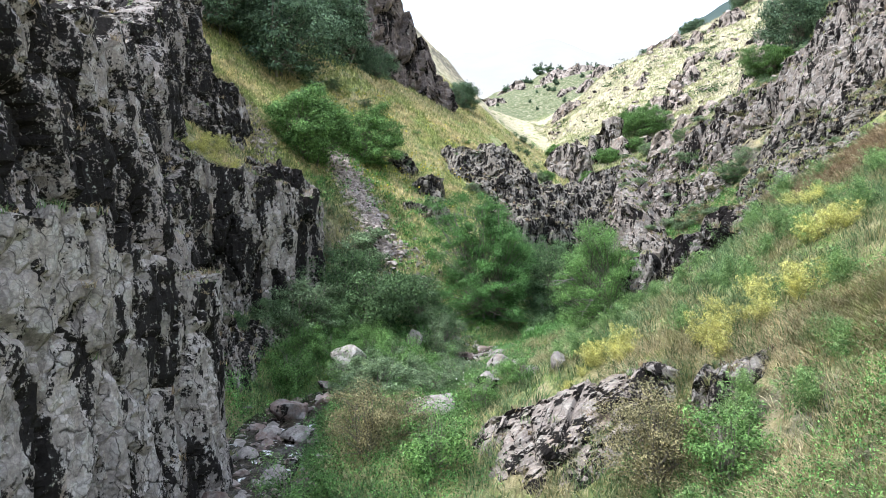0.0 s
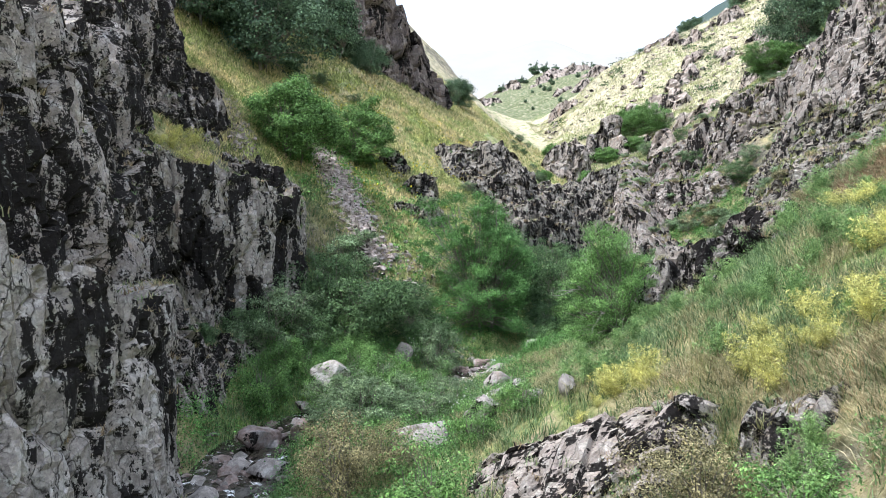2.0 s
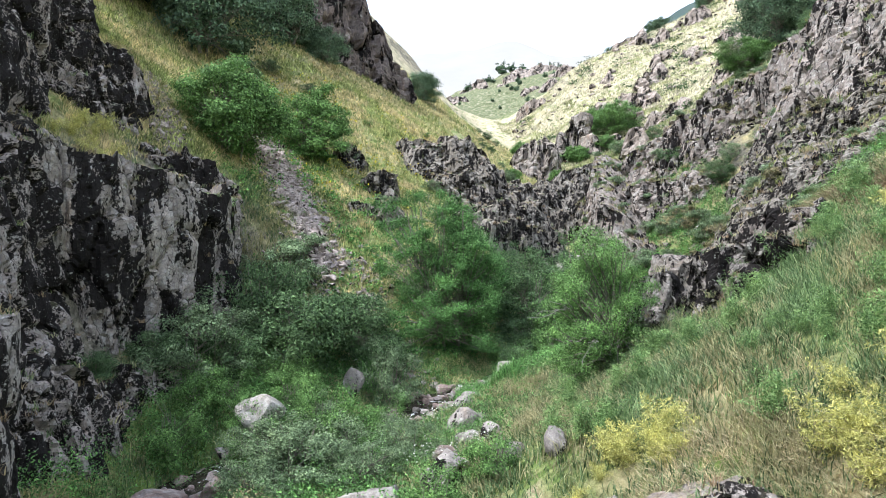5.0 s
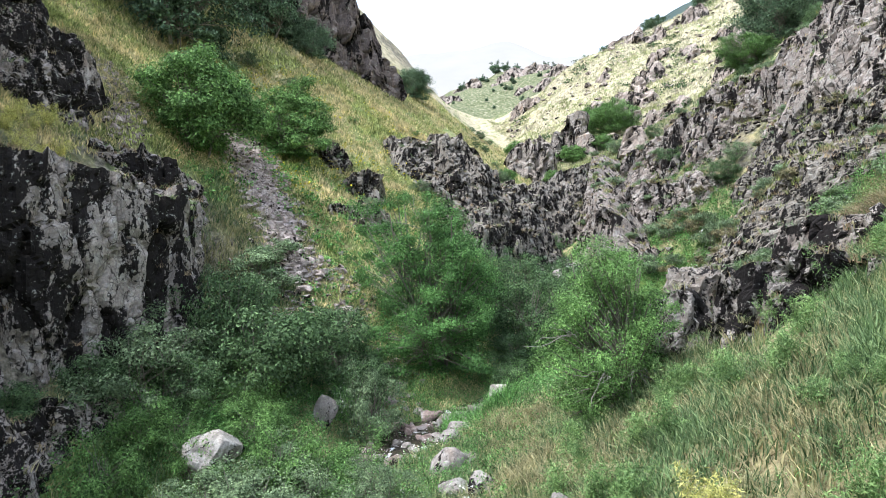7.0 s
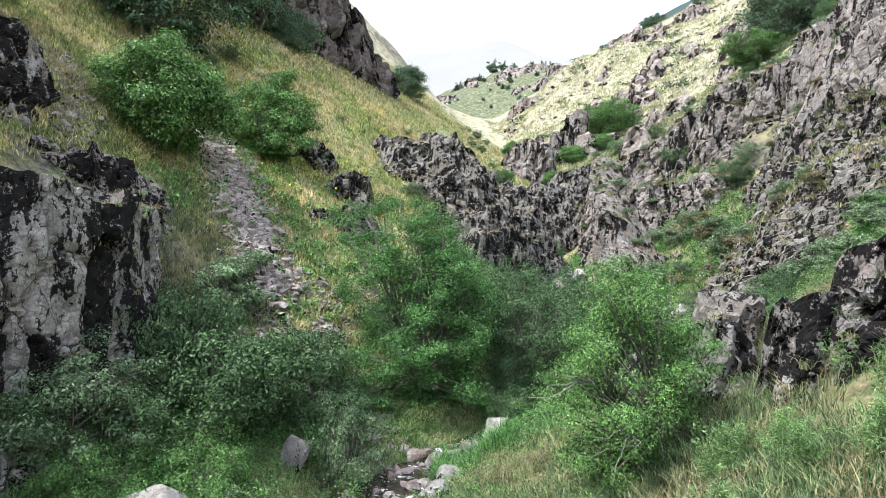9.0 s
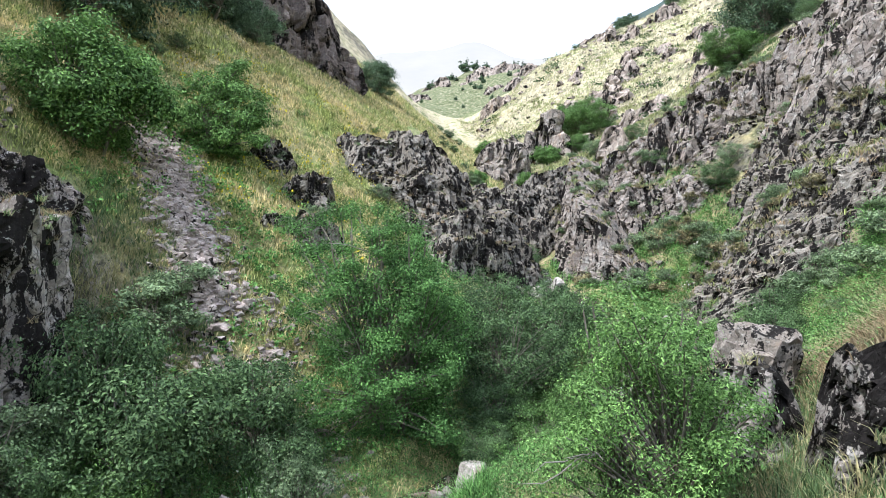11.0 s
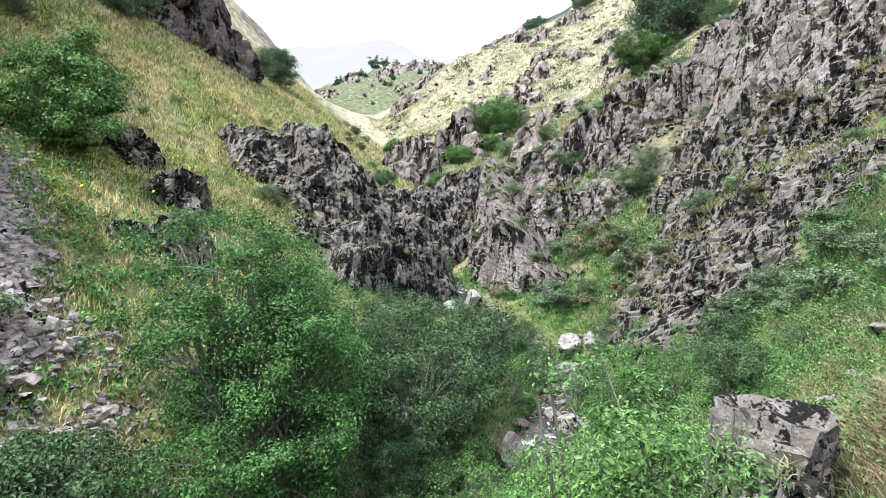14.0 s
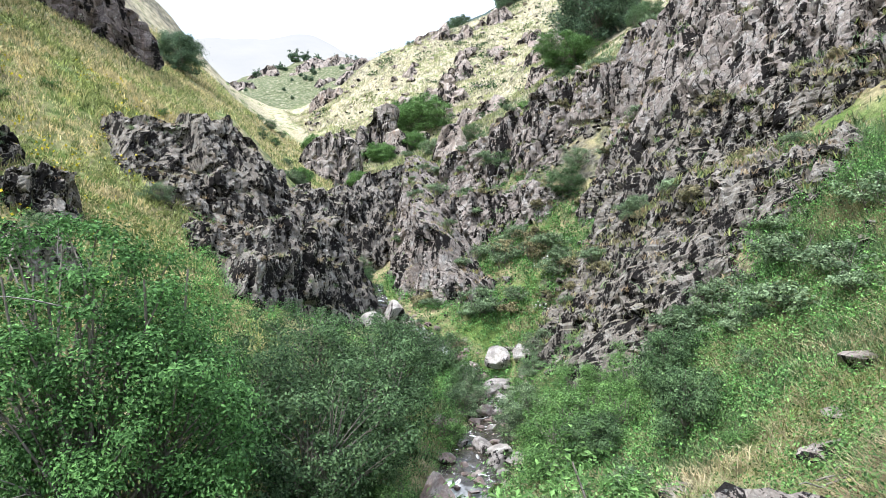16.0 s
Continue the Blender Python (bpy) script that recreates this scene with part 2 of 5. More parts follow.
def water_material():
    m, n, l = material("stream_water")
    v = coords(n, l)
    ripple = noise_node(n, l, v, 3.2, 5, 0.6, 0.6)
    foam = step(n, l, noise_node(n, l, coords(n, l, (1.0, 1.0, 0.3)), 2.1, 7, 0.68, 1.0), 0.58, 0.66)
    g = n.new("ShaderNodeNewGeometry")
    sep = n.new("ShaderNodeSeparateXYZ")
    l.new(g.outputs["Normal"], sep.inputs["Vector"])
    foam = maths(n, l, "MAXIMUM", foam, maths(n, l, "MULTIPLY", step(n, l, sep.outputs["Z"], 0.93, 0.82), step(n, l, ripple, 0.3, 0.5)))
    c = mix(n, l, foam, ramp(n, l, ripple, [(0.3, (0.018, 0.016, 0.012)), (0.7, (0.07, 0.06, 0.045))]), (0.82, 0.85, 0.86))
    finish(n, l, c, ramp(n, l, foam, [(0, (0.06, 0.06, 0.06)), (1, (0.6, 0.6, 0.6))]), ripple, 0.5, 0.1, 0.5)
    return m


# emission only: the haze of distance is painted into the two colours
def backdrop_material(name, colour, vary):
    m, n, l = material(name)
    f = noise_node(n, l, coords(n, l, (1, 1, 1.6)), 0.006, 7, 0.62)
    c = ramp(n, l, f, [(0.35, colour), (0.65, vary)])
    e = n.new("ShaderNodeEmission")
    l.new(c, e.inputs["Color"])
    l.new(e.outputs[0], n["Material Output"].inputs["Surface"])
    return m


ROCK_NEAR = rock_material("lichened_rock", 0.35, (0.40, 0.385, 0.38), (0.33, 0.30, 0.285), (0.17, 0.157, 0.15), size=0.7, cracks=0.85, fleck=0.40, gather=0.4, stretch=0.18, relief=0.55)
ROCK_BLUFF = rock_material("bluff_rock", 0.52, (0.40, 0.385, 0.375), (0.33, 0.295, 0.27), size=0.65, cracks=0.9, fleck=0.26, gather=0.25, bare=-0.06, stretch=0.22, streaky=0.8, relief=0.7)
ROCK_CAP = rock_material("black_capped_rock", 0.16, (0.335, 0.312, 0.285), (0.265, 0.235, 0.208), (0.17, 0.153, 0.138), 0.0, size=0.4, stretch=0.8, cracks=0.4, fleck=0.5, bare=-0.13)
ROCK_UPPER = rock_material("black_lichened_rock", 0.64, (0.42, 0.40, 0.395), (0.33, 0.29, 0.27), size=0.6, fleck=0.75, gather=0.35, stretch=0.4)
ROCK_MID = rock_material("lichened_rock_with_dry_ledges", 0.47, (0.33, 0.32, 0.295), (0.255, 0.228, 0.198), (0.12, 0.112, 0.10), size=0.5, fleck=0.5, gather=0.4, stretch=0.22, streaky=1.9)
ROCK_RIGHT = rock_material("rosy_grey_rock", 0.30, (0.41, 0.395, 0.375), (0.34, 0.295, 0.265), (0.19, 0.172, 0.158), size=0.85, cracks=1.0, fleck=0.42, gather=0.45, stretch=0.16, streaky=1.8)
ROCK_TOWER = rock_material("brown_black_rock", 0.34, (0.26, 0.228, 0.218), (0.20, 0.165, 0.155), (0.095, 0.082, 0.08), 0.3, size=1.1, stretch=0.2)
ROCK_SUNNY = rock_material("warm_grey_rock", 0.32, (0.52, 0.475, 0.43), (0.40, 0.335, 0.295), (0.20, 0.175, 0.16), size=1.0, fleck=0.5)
ROCK_SLAB = rock_material("pale_topped_lichened_rock", 0.60, (0.38, 0.355, 0.33), (0.32, 0.278, 0.25), (0.22, 0.195, 0.185), 0.12, size=0.5, stretch=0.6, fleck=0.5, bare=0.22)
ROCK_BLACKTOP = rock_material("black_crusted_rock", 0.46, (0.41, 0.395, 0.38), (0.33, 0.30, 0.28), (0.19, 0.172, 0.16), 0.1, size=0.42, stretch=0.6, fleck=0.4, bare=-0.10)
ROCK_PALE = rock_material("pale_boulder_rock", 0.2, (0.35, 0.335, 0.325), (0.28, 0.255, 0.24), (0.17, 0.158, 0.15), 0.1, 0.45, cracks=0.0)
ROCK_WHITE = rock_material("white_boulder_rock", 0.12, (0.46, 0.445, 0.42), (0.38, 0.352, 0.325), (0.25, 0.23, 0.215), 0.1, 0.45, cracks=0.0, bare=0.3)
ROCK_WET = rock_material("wet_stream_rock", 0.12, (0.33, 0.31, 0.30), (0.25, 0.19, 0.17), (0.10, 0.09, 0.085), 0.0, cracks=0.0)
SCREE = rock_material("scree_stone", 0.10, (0.44, 0.40, 0.38), (0.36, 0.305, 0.285), (0.22, 0.19, 0.18), 0.0, 0.5, 0.0)
GROUND = ground_material()
WATER = water_material()
GRASS = leaf_material("meadow_grass", (0.20, 0.25, 0.08), (0.52, 0.58, 0.24), (0.86, 0.72, 0.42), patch=0.3, dry=0.0, clump=1.6)
GRASS_LUSH = leaf_material("lush_grass", (0.075, 0.145, 0.060), (0.25, 0.36, 0.17), (0.55, 0.49, 0.28), patch=0.35, dry=-0.03, clump=2.0)
GRASS_DRY = leaf_material("dry_grass", (0.34, 0.28, 0.16), (0.74, 0.63, 0.42), (0.24, 0.30, 0.11), patch=0.4, dry=-0.06, clump=2.2)
HERB = leaf_material("herb_leaves", (0.050, 0.145, 0.042), (0.235, 0.46, 0.145), clump=1.8)
GRASS_TAN = leaf_material("tan_grass", (0.22, 0.15, 0.095), (0.50, 0.37, 0.24), (0.55, 0.45, 0.28), patch=0.6, clump=2.2)
GRASS_SUN = leaf_material("sun_bleached_grass", (0.40, 0.375, 0.26), (0.62, 0.57, 0.43), (0.40, 0.43, 0.20), patch=0.12, clump=0.6)
HERB_PALE = leaf_material("yellowish_herb_leaves", (0.12, 0.155, 0.05), (0.34, 0.37, 0.14))
FENNEL = leaf_material("feathery_yellow", (0.48, 0.49, 0.14), (0.74, 0.70, 0.28), through_light=0.4, clump=4.0)
FENNEL_GREEN = leaf_material("feathery_green", (0.13, 0.26, 0.09), (0.30, 0.44, 0.18), through_light=0.35, clump=3.0)
PETAL = leaf_material("white_petals", (0.7, 0.7, 0.66), (0.82, 0.82, 0.78), through_light=0.2)
PETAL_YELLOW = leaf_material("yellow_petals", (0.6, 0.5, 0.03), (0.75, 0.62, 0.05), through_light=0.2)
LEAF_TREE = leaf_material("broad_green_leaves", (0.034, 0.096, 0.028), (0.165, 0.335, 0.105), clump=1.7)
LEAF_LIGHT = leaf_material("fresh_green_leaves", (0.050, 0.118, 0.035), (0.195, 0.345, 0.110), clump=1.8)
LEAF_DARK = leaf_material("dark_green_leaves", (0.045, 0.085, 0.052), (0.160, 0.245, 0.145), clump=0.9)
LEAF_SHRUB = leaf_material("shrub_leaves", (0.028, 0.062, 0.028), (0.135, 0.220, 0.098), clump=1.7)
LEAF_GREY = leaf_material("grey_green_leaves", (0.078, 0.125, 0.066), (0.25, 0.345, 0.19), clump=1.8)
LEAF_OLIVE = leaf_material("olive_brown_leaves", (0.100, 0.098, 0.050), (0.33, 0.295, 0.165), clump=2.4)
BARK = bark_material("grey_bark", (0.09, 0.075, 0.06), (0.26, 0.235, 0.205))
TWIG = bark_material("bare_grey_twig", (0.18, 0.165, 0.15), (0.34, 0.32, 0.30))
# pale and bluish tones stand in for haze; both surfaces glow
PAINTED_HAZE = backdrop_material("painted_haze_mountain", (0.80, 0.815, 0.825), (0.86, 0.865, 0.87))
PAINTED_HAZE_NEAR = backdrop_material("painted_haze_green_ridge", (0.17, 0.25, 0.25), (0.28, 0.36, 0.34))


# shapes
def part(name, bm, mat, parent, label=""):
    """Links a bmesh, or a mesh, as one object under parent."""
    if isinstance(bm, bpy.types.Mesh):
        me = bm
    else:
        me = bpy.data.meshes.new(name)
        bm.to_mesh(me)
        bm.free()
    if mat and not me.materials:
        me.materials.append(mat)
    ob = new(name, me)
    if parent:
        ob.parent = parent
    if label:
        tagged(ob, label)
    return ob


def mesh_from(name, verts, faces, mat=None, smooth=False):
    """A mesh from arrays of vertices (n, 3) and faces (m, 3 or 4)."""
    me = bpy.data.meshes.new(name)
    verts, faces = np.asarray(verts, np.float32), np.asarray(faces, np.int32)
    k = faces.shape[1]
    me.vertices.add(len(verts))
    me.vertices.foreach_set("co", verts.ravel())
    me.loops.add(faces.size)
    me.loops.foreach_set("vertex_index", faces.ravel())
    me.polygons.add(len(faces))
    me.polygons.foreach_set("loop_start", np.arange(0, faces.size, k, dtype=np.int32))
    me.polygons.foreach_set("use_smooth", np.full(len(faces), smooth))
    me.update(calc_edges=True)
    if mat:
        me.materials.append(mat)
    return me


def grid_faces(nu, nv):
    i = np.arange(nu * nv).reshape(nu, nv)
    return np.stack([i[:-1, :-1], i[1:, :-1], i[1:, 1:], i[:-1, 1:]], -1).reshape(-1, 4)


def hashed(i, j, k, s):
    h = (i.astype(np.int64) * 374761393 + j.astype(np.int64) * 668265263 + k.astype(np.int64) * 2147483647 + s * 1274126177) & 0xFFFFFFFF
    h = ((h ^ (h >> 13)) * 1274126177) & 0xFFFFFFFF
    h = ((h ^ (h >> 16)) * 2246822519) & 0xFFFFFFFF
    return ((h ^ (h >> 13)) & 0xFFFFFF) / float(0x1000000)


def value_noise(p, s=0):
    b = np.floor(p).astype(np.int64)
    f = p - b
    f = f * f * (3 - 2 * f)
    out = 0
    for dx in (0, 1):
        for dy in (0, 1):
            for dz in (0, 1):
                w = (f[:, 0] if dx else 1 - f[:, 0]) * (f[:, 1] if dy else 1 - f[:, 1]) * (f[:, 2] if dz else 1 - f[:, 2])
                out = out + w * hashed(b[:, 0] + dx, b[:, 1] + dy, b[:, 2] + dz, s)
    return out


def fbm(p, octaves=4, s=0):
    """Smooth noise about 0, roughly -0.5 to 0.5."""
    out, a, total = 0, 1.0, 0
    for o in range(octaves):
        out = out + a * (value_noise(p * 2 ** o + 17.3 * o, s + o) - 0.5)
        total += a
        a *= 0.5
    return out / total * 1.5


def cells(p, s=0, slope=0.0):
    """Cells of broken rock: distance to the nearest joint, and a random number for each block."""
    b = np.floor(p).astype(np.int64)
    f1, f2, ident, tilt = np.full(len(p), 9.0), np.full(len(p), 9.0), np.zeros(len(p)), np.zeros(len(p))
    for dx in (-1, 0, 1):
        for dy in (-1, 0, 1):
            for dz in (-1, 0, 1):
                i, j, k = b[:, 0] + dx, b[:, 1] + dy, b[:, 2] + dz
                q = np.stack([i + hashed(i, j, k, s), j + hashed(i, j, k, s + 1), k + hashed(i, j, k, s + 2)], 1)
                d = ((q - p) ** 2).sum(1)
                near = d < f1
                f2 = np.where(near, f1, np.minimum(f2, d))
                ident = np.where(near, hashed(i, j, k, s + 3), ident)
                f1 = np.where(near, d, f1)
                tilt = np.where(near, (p[:, 0] - q[:, 0]) * (hashed(i, j, k, s + 4) - 0.5) + (p[:, 1] - q[:, 1]) * (hashed(i, j, k, s + 5) - 0.5)
                                + (p[:, 2] - q[:, 2]) * (hashed(i, j, k, s + 6) - 0.5) * 0.5, tilt)
    return np.sqrt(f2) - np.sqrt(f1), ident + slope * tilt


def broken(p, size=1.0, s=0, tall=2.6):
    """How far a fissured rock face stands proud at p, in units of its block size."""
    w = p / size + 0.16 * np.stack([fbm(p / size * 0.9, 3, s + 40), fbm(p / size * 0.9, 3, s + 50), fbm(p / size * 0.9, 3, s + 60)], 1)
    j1, r1 = cells(w * (0.55, 0.55, 0.55 / tall), s, 0.7)
    j2, r2 = cells(w * (1.5, 1.5, 1.5 / tall) + 3.1, s + 9, 0.9)
    j3, r3 = cells(w * (3.6, 3.6, 3.6 / (0.6 * tall)) + 7.7, s + 19, 0.9)
    out = 0.8 * (r1 - 0.5) + 0.3 * (r2 - 0.5) + 0.12 * (r3 - 0.5)
    out -= 0.4 * np.clip(1 - j1 / 0.1, 0, 1) + 0.2 * np.clip(1 - j2 / 0.12, 0, 1)
    return size * (out + 1.0 * fbm(p / size / 4.5, 3, s + 80))


# the lie of the land: cross-sections of the gorge, each as x and height from its left rim to its right one
SECTIONS = {}


def section(y, *xz):
    SECTIONS[y] = np.array(xz, float)


section(-60, (-80, 36), (-20, 16), (-10, 3), (-5, -1.6), (0, -1), (4, 1), (12, 6), (60, 38), (140, 80))
section(0, (-80, 44), (-60, 40), (-25, 27), (-11.5, 9), (-8.6, 1), (-5.5, -0.6), (-2, 0), (1.5, 0.3), (4, 1.4), (8, 5.0), (20, 13), (60, 40), (140, 85))
section(14, (-80, 44), (-60, 40), (-25, 26), (-12.5, 10), (-8.8, 1), (-6, -0.1), (-2, 0.2), (1.8, 0.3), (3.6, 0.8), (5.2, 1.6), (6.5, 3.5), (7.4, 4.9), (11, 7.5), (20, 13), (60, 40), (140, 85))
section(17, (-80, 44), (-60, 40), (-25, 26), (-13, 10.4), (-12.2, 8.6), (-9.2, 1.3), (-7.6, 0.4), (-6, 0.0), (-3, 0.4), (1, 0.9), (2.6, 1.2), (4.0, 2.2), (5.4, 3.8), (7.9, 5.3), (11, 7.8), (16, 10.6), (22, 13.4), (60, 41), (140, 86))
section(20, (-80, 45), (-60, 41), (-26, 26), (-14, 11), (-12.4, 9), (-9.6, 1.6), (-8, 1.1), (-6, 0.1), (-3, 0.6), (1, 1.4), (4, 3), (7.9, 5.5), (11, 8), (16, 10.6), (22, 13.6), (60, 42), (140, 86))
section(24, (-80, 45), (-60, 41), (-26, 26), (-14, 11), (-12.6, 9), (-10.4, 2.2), (-8.4, 1.4), (-7, 0.4), (-6, 0.3), (-4, 0.9), (0.5, 1.3), (3.5, 2.3), (6.5, 3.9), (9.2, 5.6), (11.2, 7.7), (13, 9.1), (15.3, 10.5), (18.5, 12.6), (26, 16), (60, 42), (140, 86))
section(27, (-80, 46), (-60, 41), (-26, 25), (-14, 11.2), (-12.8, 9.2), (-11.4, 3.0), (-9.4, 2.0), (-7.6, 1), (-6.3, 0.4), (-4.5, 1.5), (0, 1.2), (3, 1.7), (5.5, 2.6), (8.5, 4.8), (11, 6.9), (13, 8.2), (15.3, 9.7), (18, 11.3), (26, 15), (60, 42), (140, 86))
section(30, (-80, 46), (-60, 41.5), (-26, 25), (-13.4, 12), (-12, 10), (-10.6, 3.6), (-7, 2.2), (-4, 1.7), (0, 1.15), (3, 1.9), (6, 2.8), (8.5, 4.1), (11, 5.2), (14.8, 6.6), (17, 7.9), (20, 9.9), (26, 14.2), (60, 42), (140, 86))
section(33, (-80, 46), (-60, 42), (-26, 25), (-13, 12), (-10, 8.4), (-8.4, 3.2), (-3, 2.3), (1.8, 1.1), (4.5, 2.2), (8, 3.1), (11, 3.9), (13.3, 4.7), (15, 5.7), (17.5, 7.3), (20, 9.2), (24, 12.2), (30, 17.5), (60, 42), (140, 86))
section(36, (-80, 47), (-60, 42.5), (-26, 25), (-13, 13.2), (-10, 9.8), (-8.4, 6.4), (-6.6, 4.7), (-3, 3.7), (0.5, 2.6), (4.5, 1.8), (8, 2.4), (11, 3.2), (14, 4.3), (17, 6.0), (20, 8.4), (23, 11.4), (30, 17.3), (60, 43.5), (140, 87))
section(40, (-80, 48), (-60, 43), (-26, 25), (-12, 14.6), (-8, 10.8), (-4, 7.6), (0, 5), (5, 2.8), (9, 2.5), (12, 2.6), (16, 4), (19.5, 6.4), (22, 10.2), (24.5, 12.8), (30, 17), (60, 45), (140, 88))
section(48, (-80, 50), (-60, 45), (-26, 28), (-12, 17), (-8, 13.6), (-2.5, 11), (3, 8), (8, 5), (13, 3.7), (17, 3.2), (20, 4.6), (24, 8), (27, 12.6), (30, 17.2), (35, 22.5), (60, 48), (140, 88))
section(52, (-80, 52), (-60, 47.5), (-26, 30), (-12, 19), (-3.4, 13.6), (3, 10.2), (7, 7.6), (11, 5.4), (14, 4.3), (17, 3.5), (20, 3.7), (22.5, 5.2), (26, 10), (31, 17), (35.5, 22.5), (60, 48), (140, 88))
section(56, (-80, 54), (-60, 50), (-26, 32), (-12, 21), (-4.2, 16.4), (2, 13), (6, 10.2), (10, 7.2), (13, 6), (15.5, 5.7), (18, 6.2), (22, 7), (27, 11), (32, 17), (36, 22.5), (60, 48), (140, 88))
section(65, (-80, 60), (-60, 55), (-26, 38), (-12, 27), (-4, 22), (3, 18), (7, 15), (11, 10), (14, 7), (17, 6.8), (20, 8), (24, 11.6), (28, 15.5), (32, 21), (45, 32), (60, 44), (140, 90))
section(80, (-80, 66), (-26, 46), (-10, 32), (-2, 26.5), (1, 24.2), (8, 20.5), (13, 15), (18, 11), (21, 11.5), (26, 15.8), (30, 18.8), (45, 31), (52, 36.5), (80, 58), (140, 96))
section(100, (-80, 84), (-26, 58), (-8, 42), (3, 32), (10, 26), (16, 21), (21, 19.3), (25, 20), (33, 23), (41, 28), (52, 37), (80, 56), (140, 98))
section(128, (-80, 90), (-20, 65), (0, 46), (12, 34), (20, 28.5), (25, 28), (32, 31), (41, 35.5), (54, 41), (80, 56), (140, 100))
section(160, (-80, 100), (-20, 72), (5, 48), (20, 39), (27, 39), (46, 54), (75, 68), (140, 104))
section(220, (-80, 110), (-10, 74), (12, 58), (30, 52), (60, 62), (100, 76), (140, 100))
section(300, (-80, 95), (0, 68), (13, 75), (35, 88), (60, 95), (80, 94), (140, 108))
section(340, (-80, 60), (0, 55), (60, 70), (140, 80))

# the stream: y, x, level, half width
STREAM = np.array([(-60, -5, -1.8, 1.12), (0, -5.6, -0.7, 1.04), (12, -5.9, -0.2, 1.2), (17, -6.0, 0.0, 1.3), (22, -6.3, 0.25, 1.35), (26, -6.1, 0.45, 0.8),
                   (28.5, -3.0, 0.75, 0.35), (30.2, 0.2, 0.95, 1.0), (31.4, 1.6, 1.15, 1.15), (32.6, 2.6, 1.35, 1.0), (35, 4.8, 1.75, 0.4), (38, 9.0, 2.0, 0.80), (40.0, 11.7, 2.1, 0.9), (40.7, 12.2, 2.6, 0.9), (41.4, 12.7, 2.7, 0.95), (45, 15.1, 2.85, 0.85),
                   (49, 17.3, 3.0, 0.85), (52, 17.7, 3.4, 0.75), (56, 15.2, 5.6, 0.62), (62, 15.2, 6.4, 0.54), (80, 19, 10.5, 0.54), (100, 21.5, 18.8, 0.46)])
FINE_Y = np.linspace(-60, 100, 641)
STREAM_XY = np.stack([np.interp(FINE_Y, STREAM[:, 0], STREAM[:, 1]), FINE_Y], 1)
for _ in range(30):
    STREAM_XY[1:-1, 0] = (STREAM_XY[:-2, 0] + 2 * STREAM_XY[1:-1, 0] + STREAM_XY[2:, 0]) / 4
STREAM_Z = np.interp(FINE_Y, STREAM[:, 0], STREAM[:, 2])
STREAM_W = np.interp(FINE_Y, STREAM[:, 0], STREAM[:, 3])

CELL = 0.5
GX, GY = np.arange(-80, 140.01, CELL), np.arange(-60, 340.01, CELL)


def make_heights():
    ys = np.array(sorted(SECTIONS))
    rows = np.stack([np.interp(GX, SECTIONS[y][:, 0], SECTIONS[y][:, 1]) for y in ys])
    k = np.clip(np.searchsorted(ys, GY, side="right") - 1, 0, len(ys) - 2)
    f = ((GY - ys[k]) / (ys[k + 1] - ys[k]))[:, None]
    z = rows[k] * (1 - f) + rows[k + 1] * f
    for _ in range(4):
        z[1:-1] = (z[:-2] + 2 * z[1:-1] + z[2:]) / 4
        z[:, 1:-1] = (z[:, :-2] + 2 * z[:, 1:-1] + z[:, 2:]) / 4
    xx, yy = np.meshgrid(GX, GY)
    p = np.stack([xx.ravel(), yy.ravel(), np.zeros(xx.size)], 1)
    far = np.clip((yy - 60) / 60, 0, 1)
    z += (1.1 * (0.35 + far)) * fbm(p / 6.0, 4, 3).reshape(z.shape) + 4.0 * far * fbm(p / 22.0, 4, 5).reshape(z.shape)
    # the stream's bed
    near = yy < 100
    d, lev, wid = np.full(z.shape, 99.0), np.zeros(z.shape), np.ones(z.shape)
    for (sx, sy), sz, sw in zip(STREAM_XY[::2], STREAM_Z[::2], STREAM_W[::2]):
        i0, j0 = int((sy - 6 - GY[0]) / CELL), int((sx - 6 - GX[0]) / CELL)
        a, b = slice(max(0, i0), i0 + 25), slice(max(0, j0), j0 + 25)
        dd = np.hypot(xx[a, b] - sx, yy[a, b] - sy)
        m = dd < d[a, b]
        d[a, b] = np.where(m, dd, d[a, b])
        lev[a, b] = np.where(m, sz, lev[a, b])
        wid[a, b] = np.where(m, sw, wid[a, b])
    bank = np.clip((d - wid) / 1.2, 0, 1)
    bank = bank * bank * (3 - 2 * bank)
    return np.where((d < 6) & near, np.where(bank < 1, (lev - 0.25) * (1 - bank) + np.maximum(z, lev + 0.1) * bank, z), z)


HEIGHTS = make_heights()


def ground(x, y):
    """The ground's height."""
    x, y = np.asarray(x, float), np.asarray(y, float)
    u, v = np.clip((x - GX[0]) / CELL, 0, len(GX) - 1.001), np.clip((y - GY[0]) / CELL, 0, len(GY) - 1.001)
    i, j = u.astype(int), v.astype(int)
    fu, fv = u - i, v - j
    return (HEIGHTS[j, i] * (1 - fu) + HEIGHTS[j, i + 1] * fu) * (1 - fv) + (HEIGHTS[j + 1, i] * (1 - fu) + HEIGHTS[j + 1, i + 1] * fu) * fv


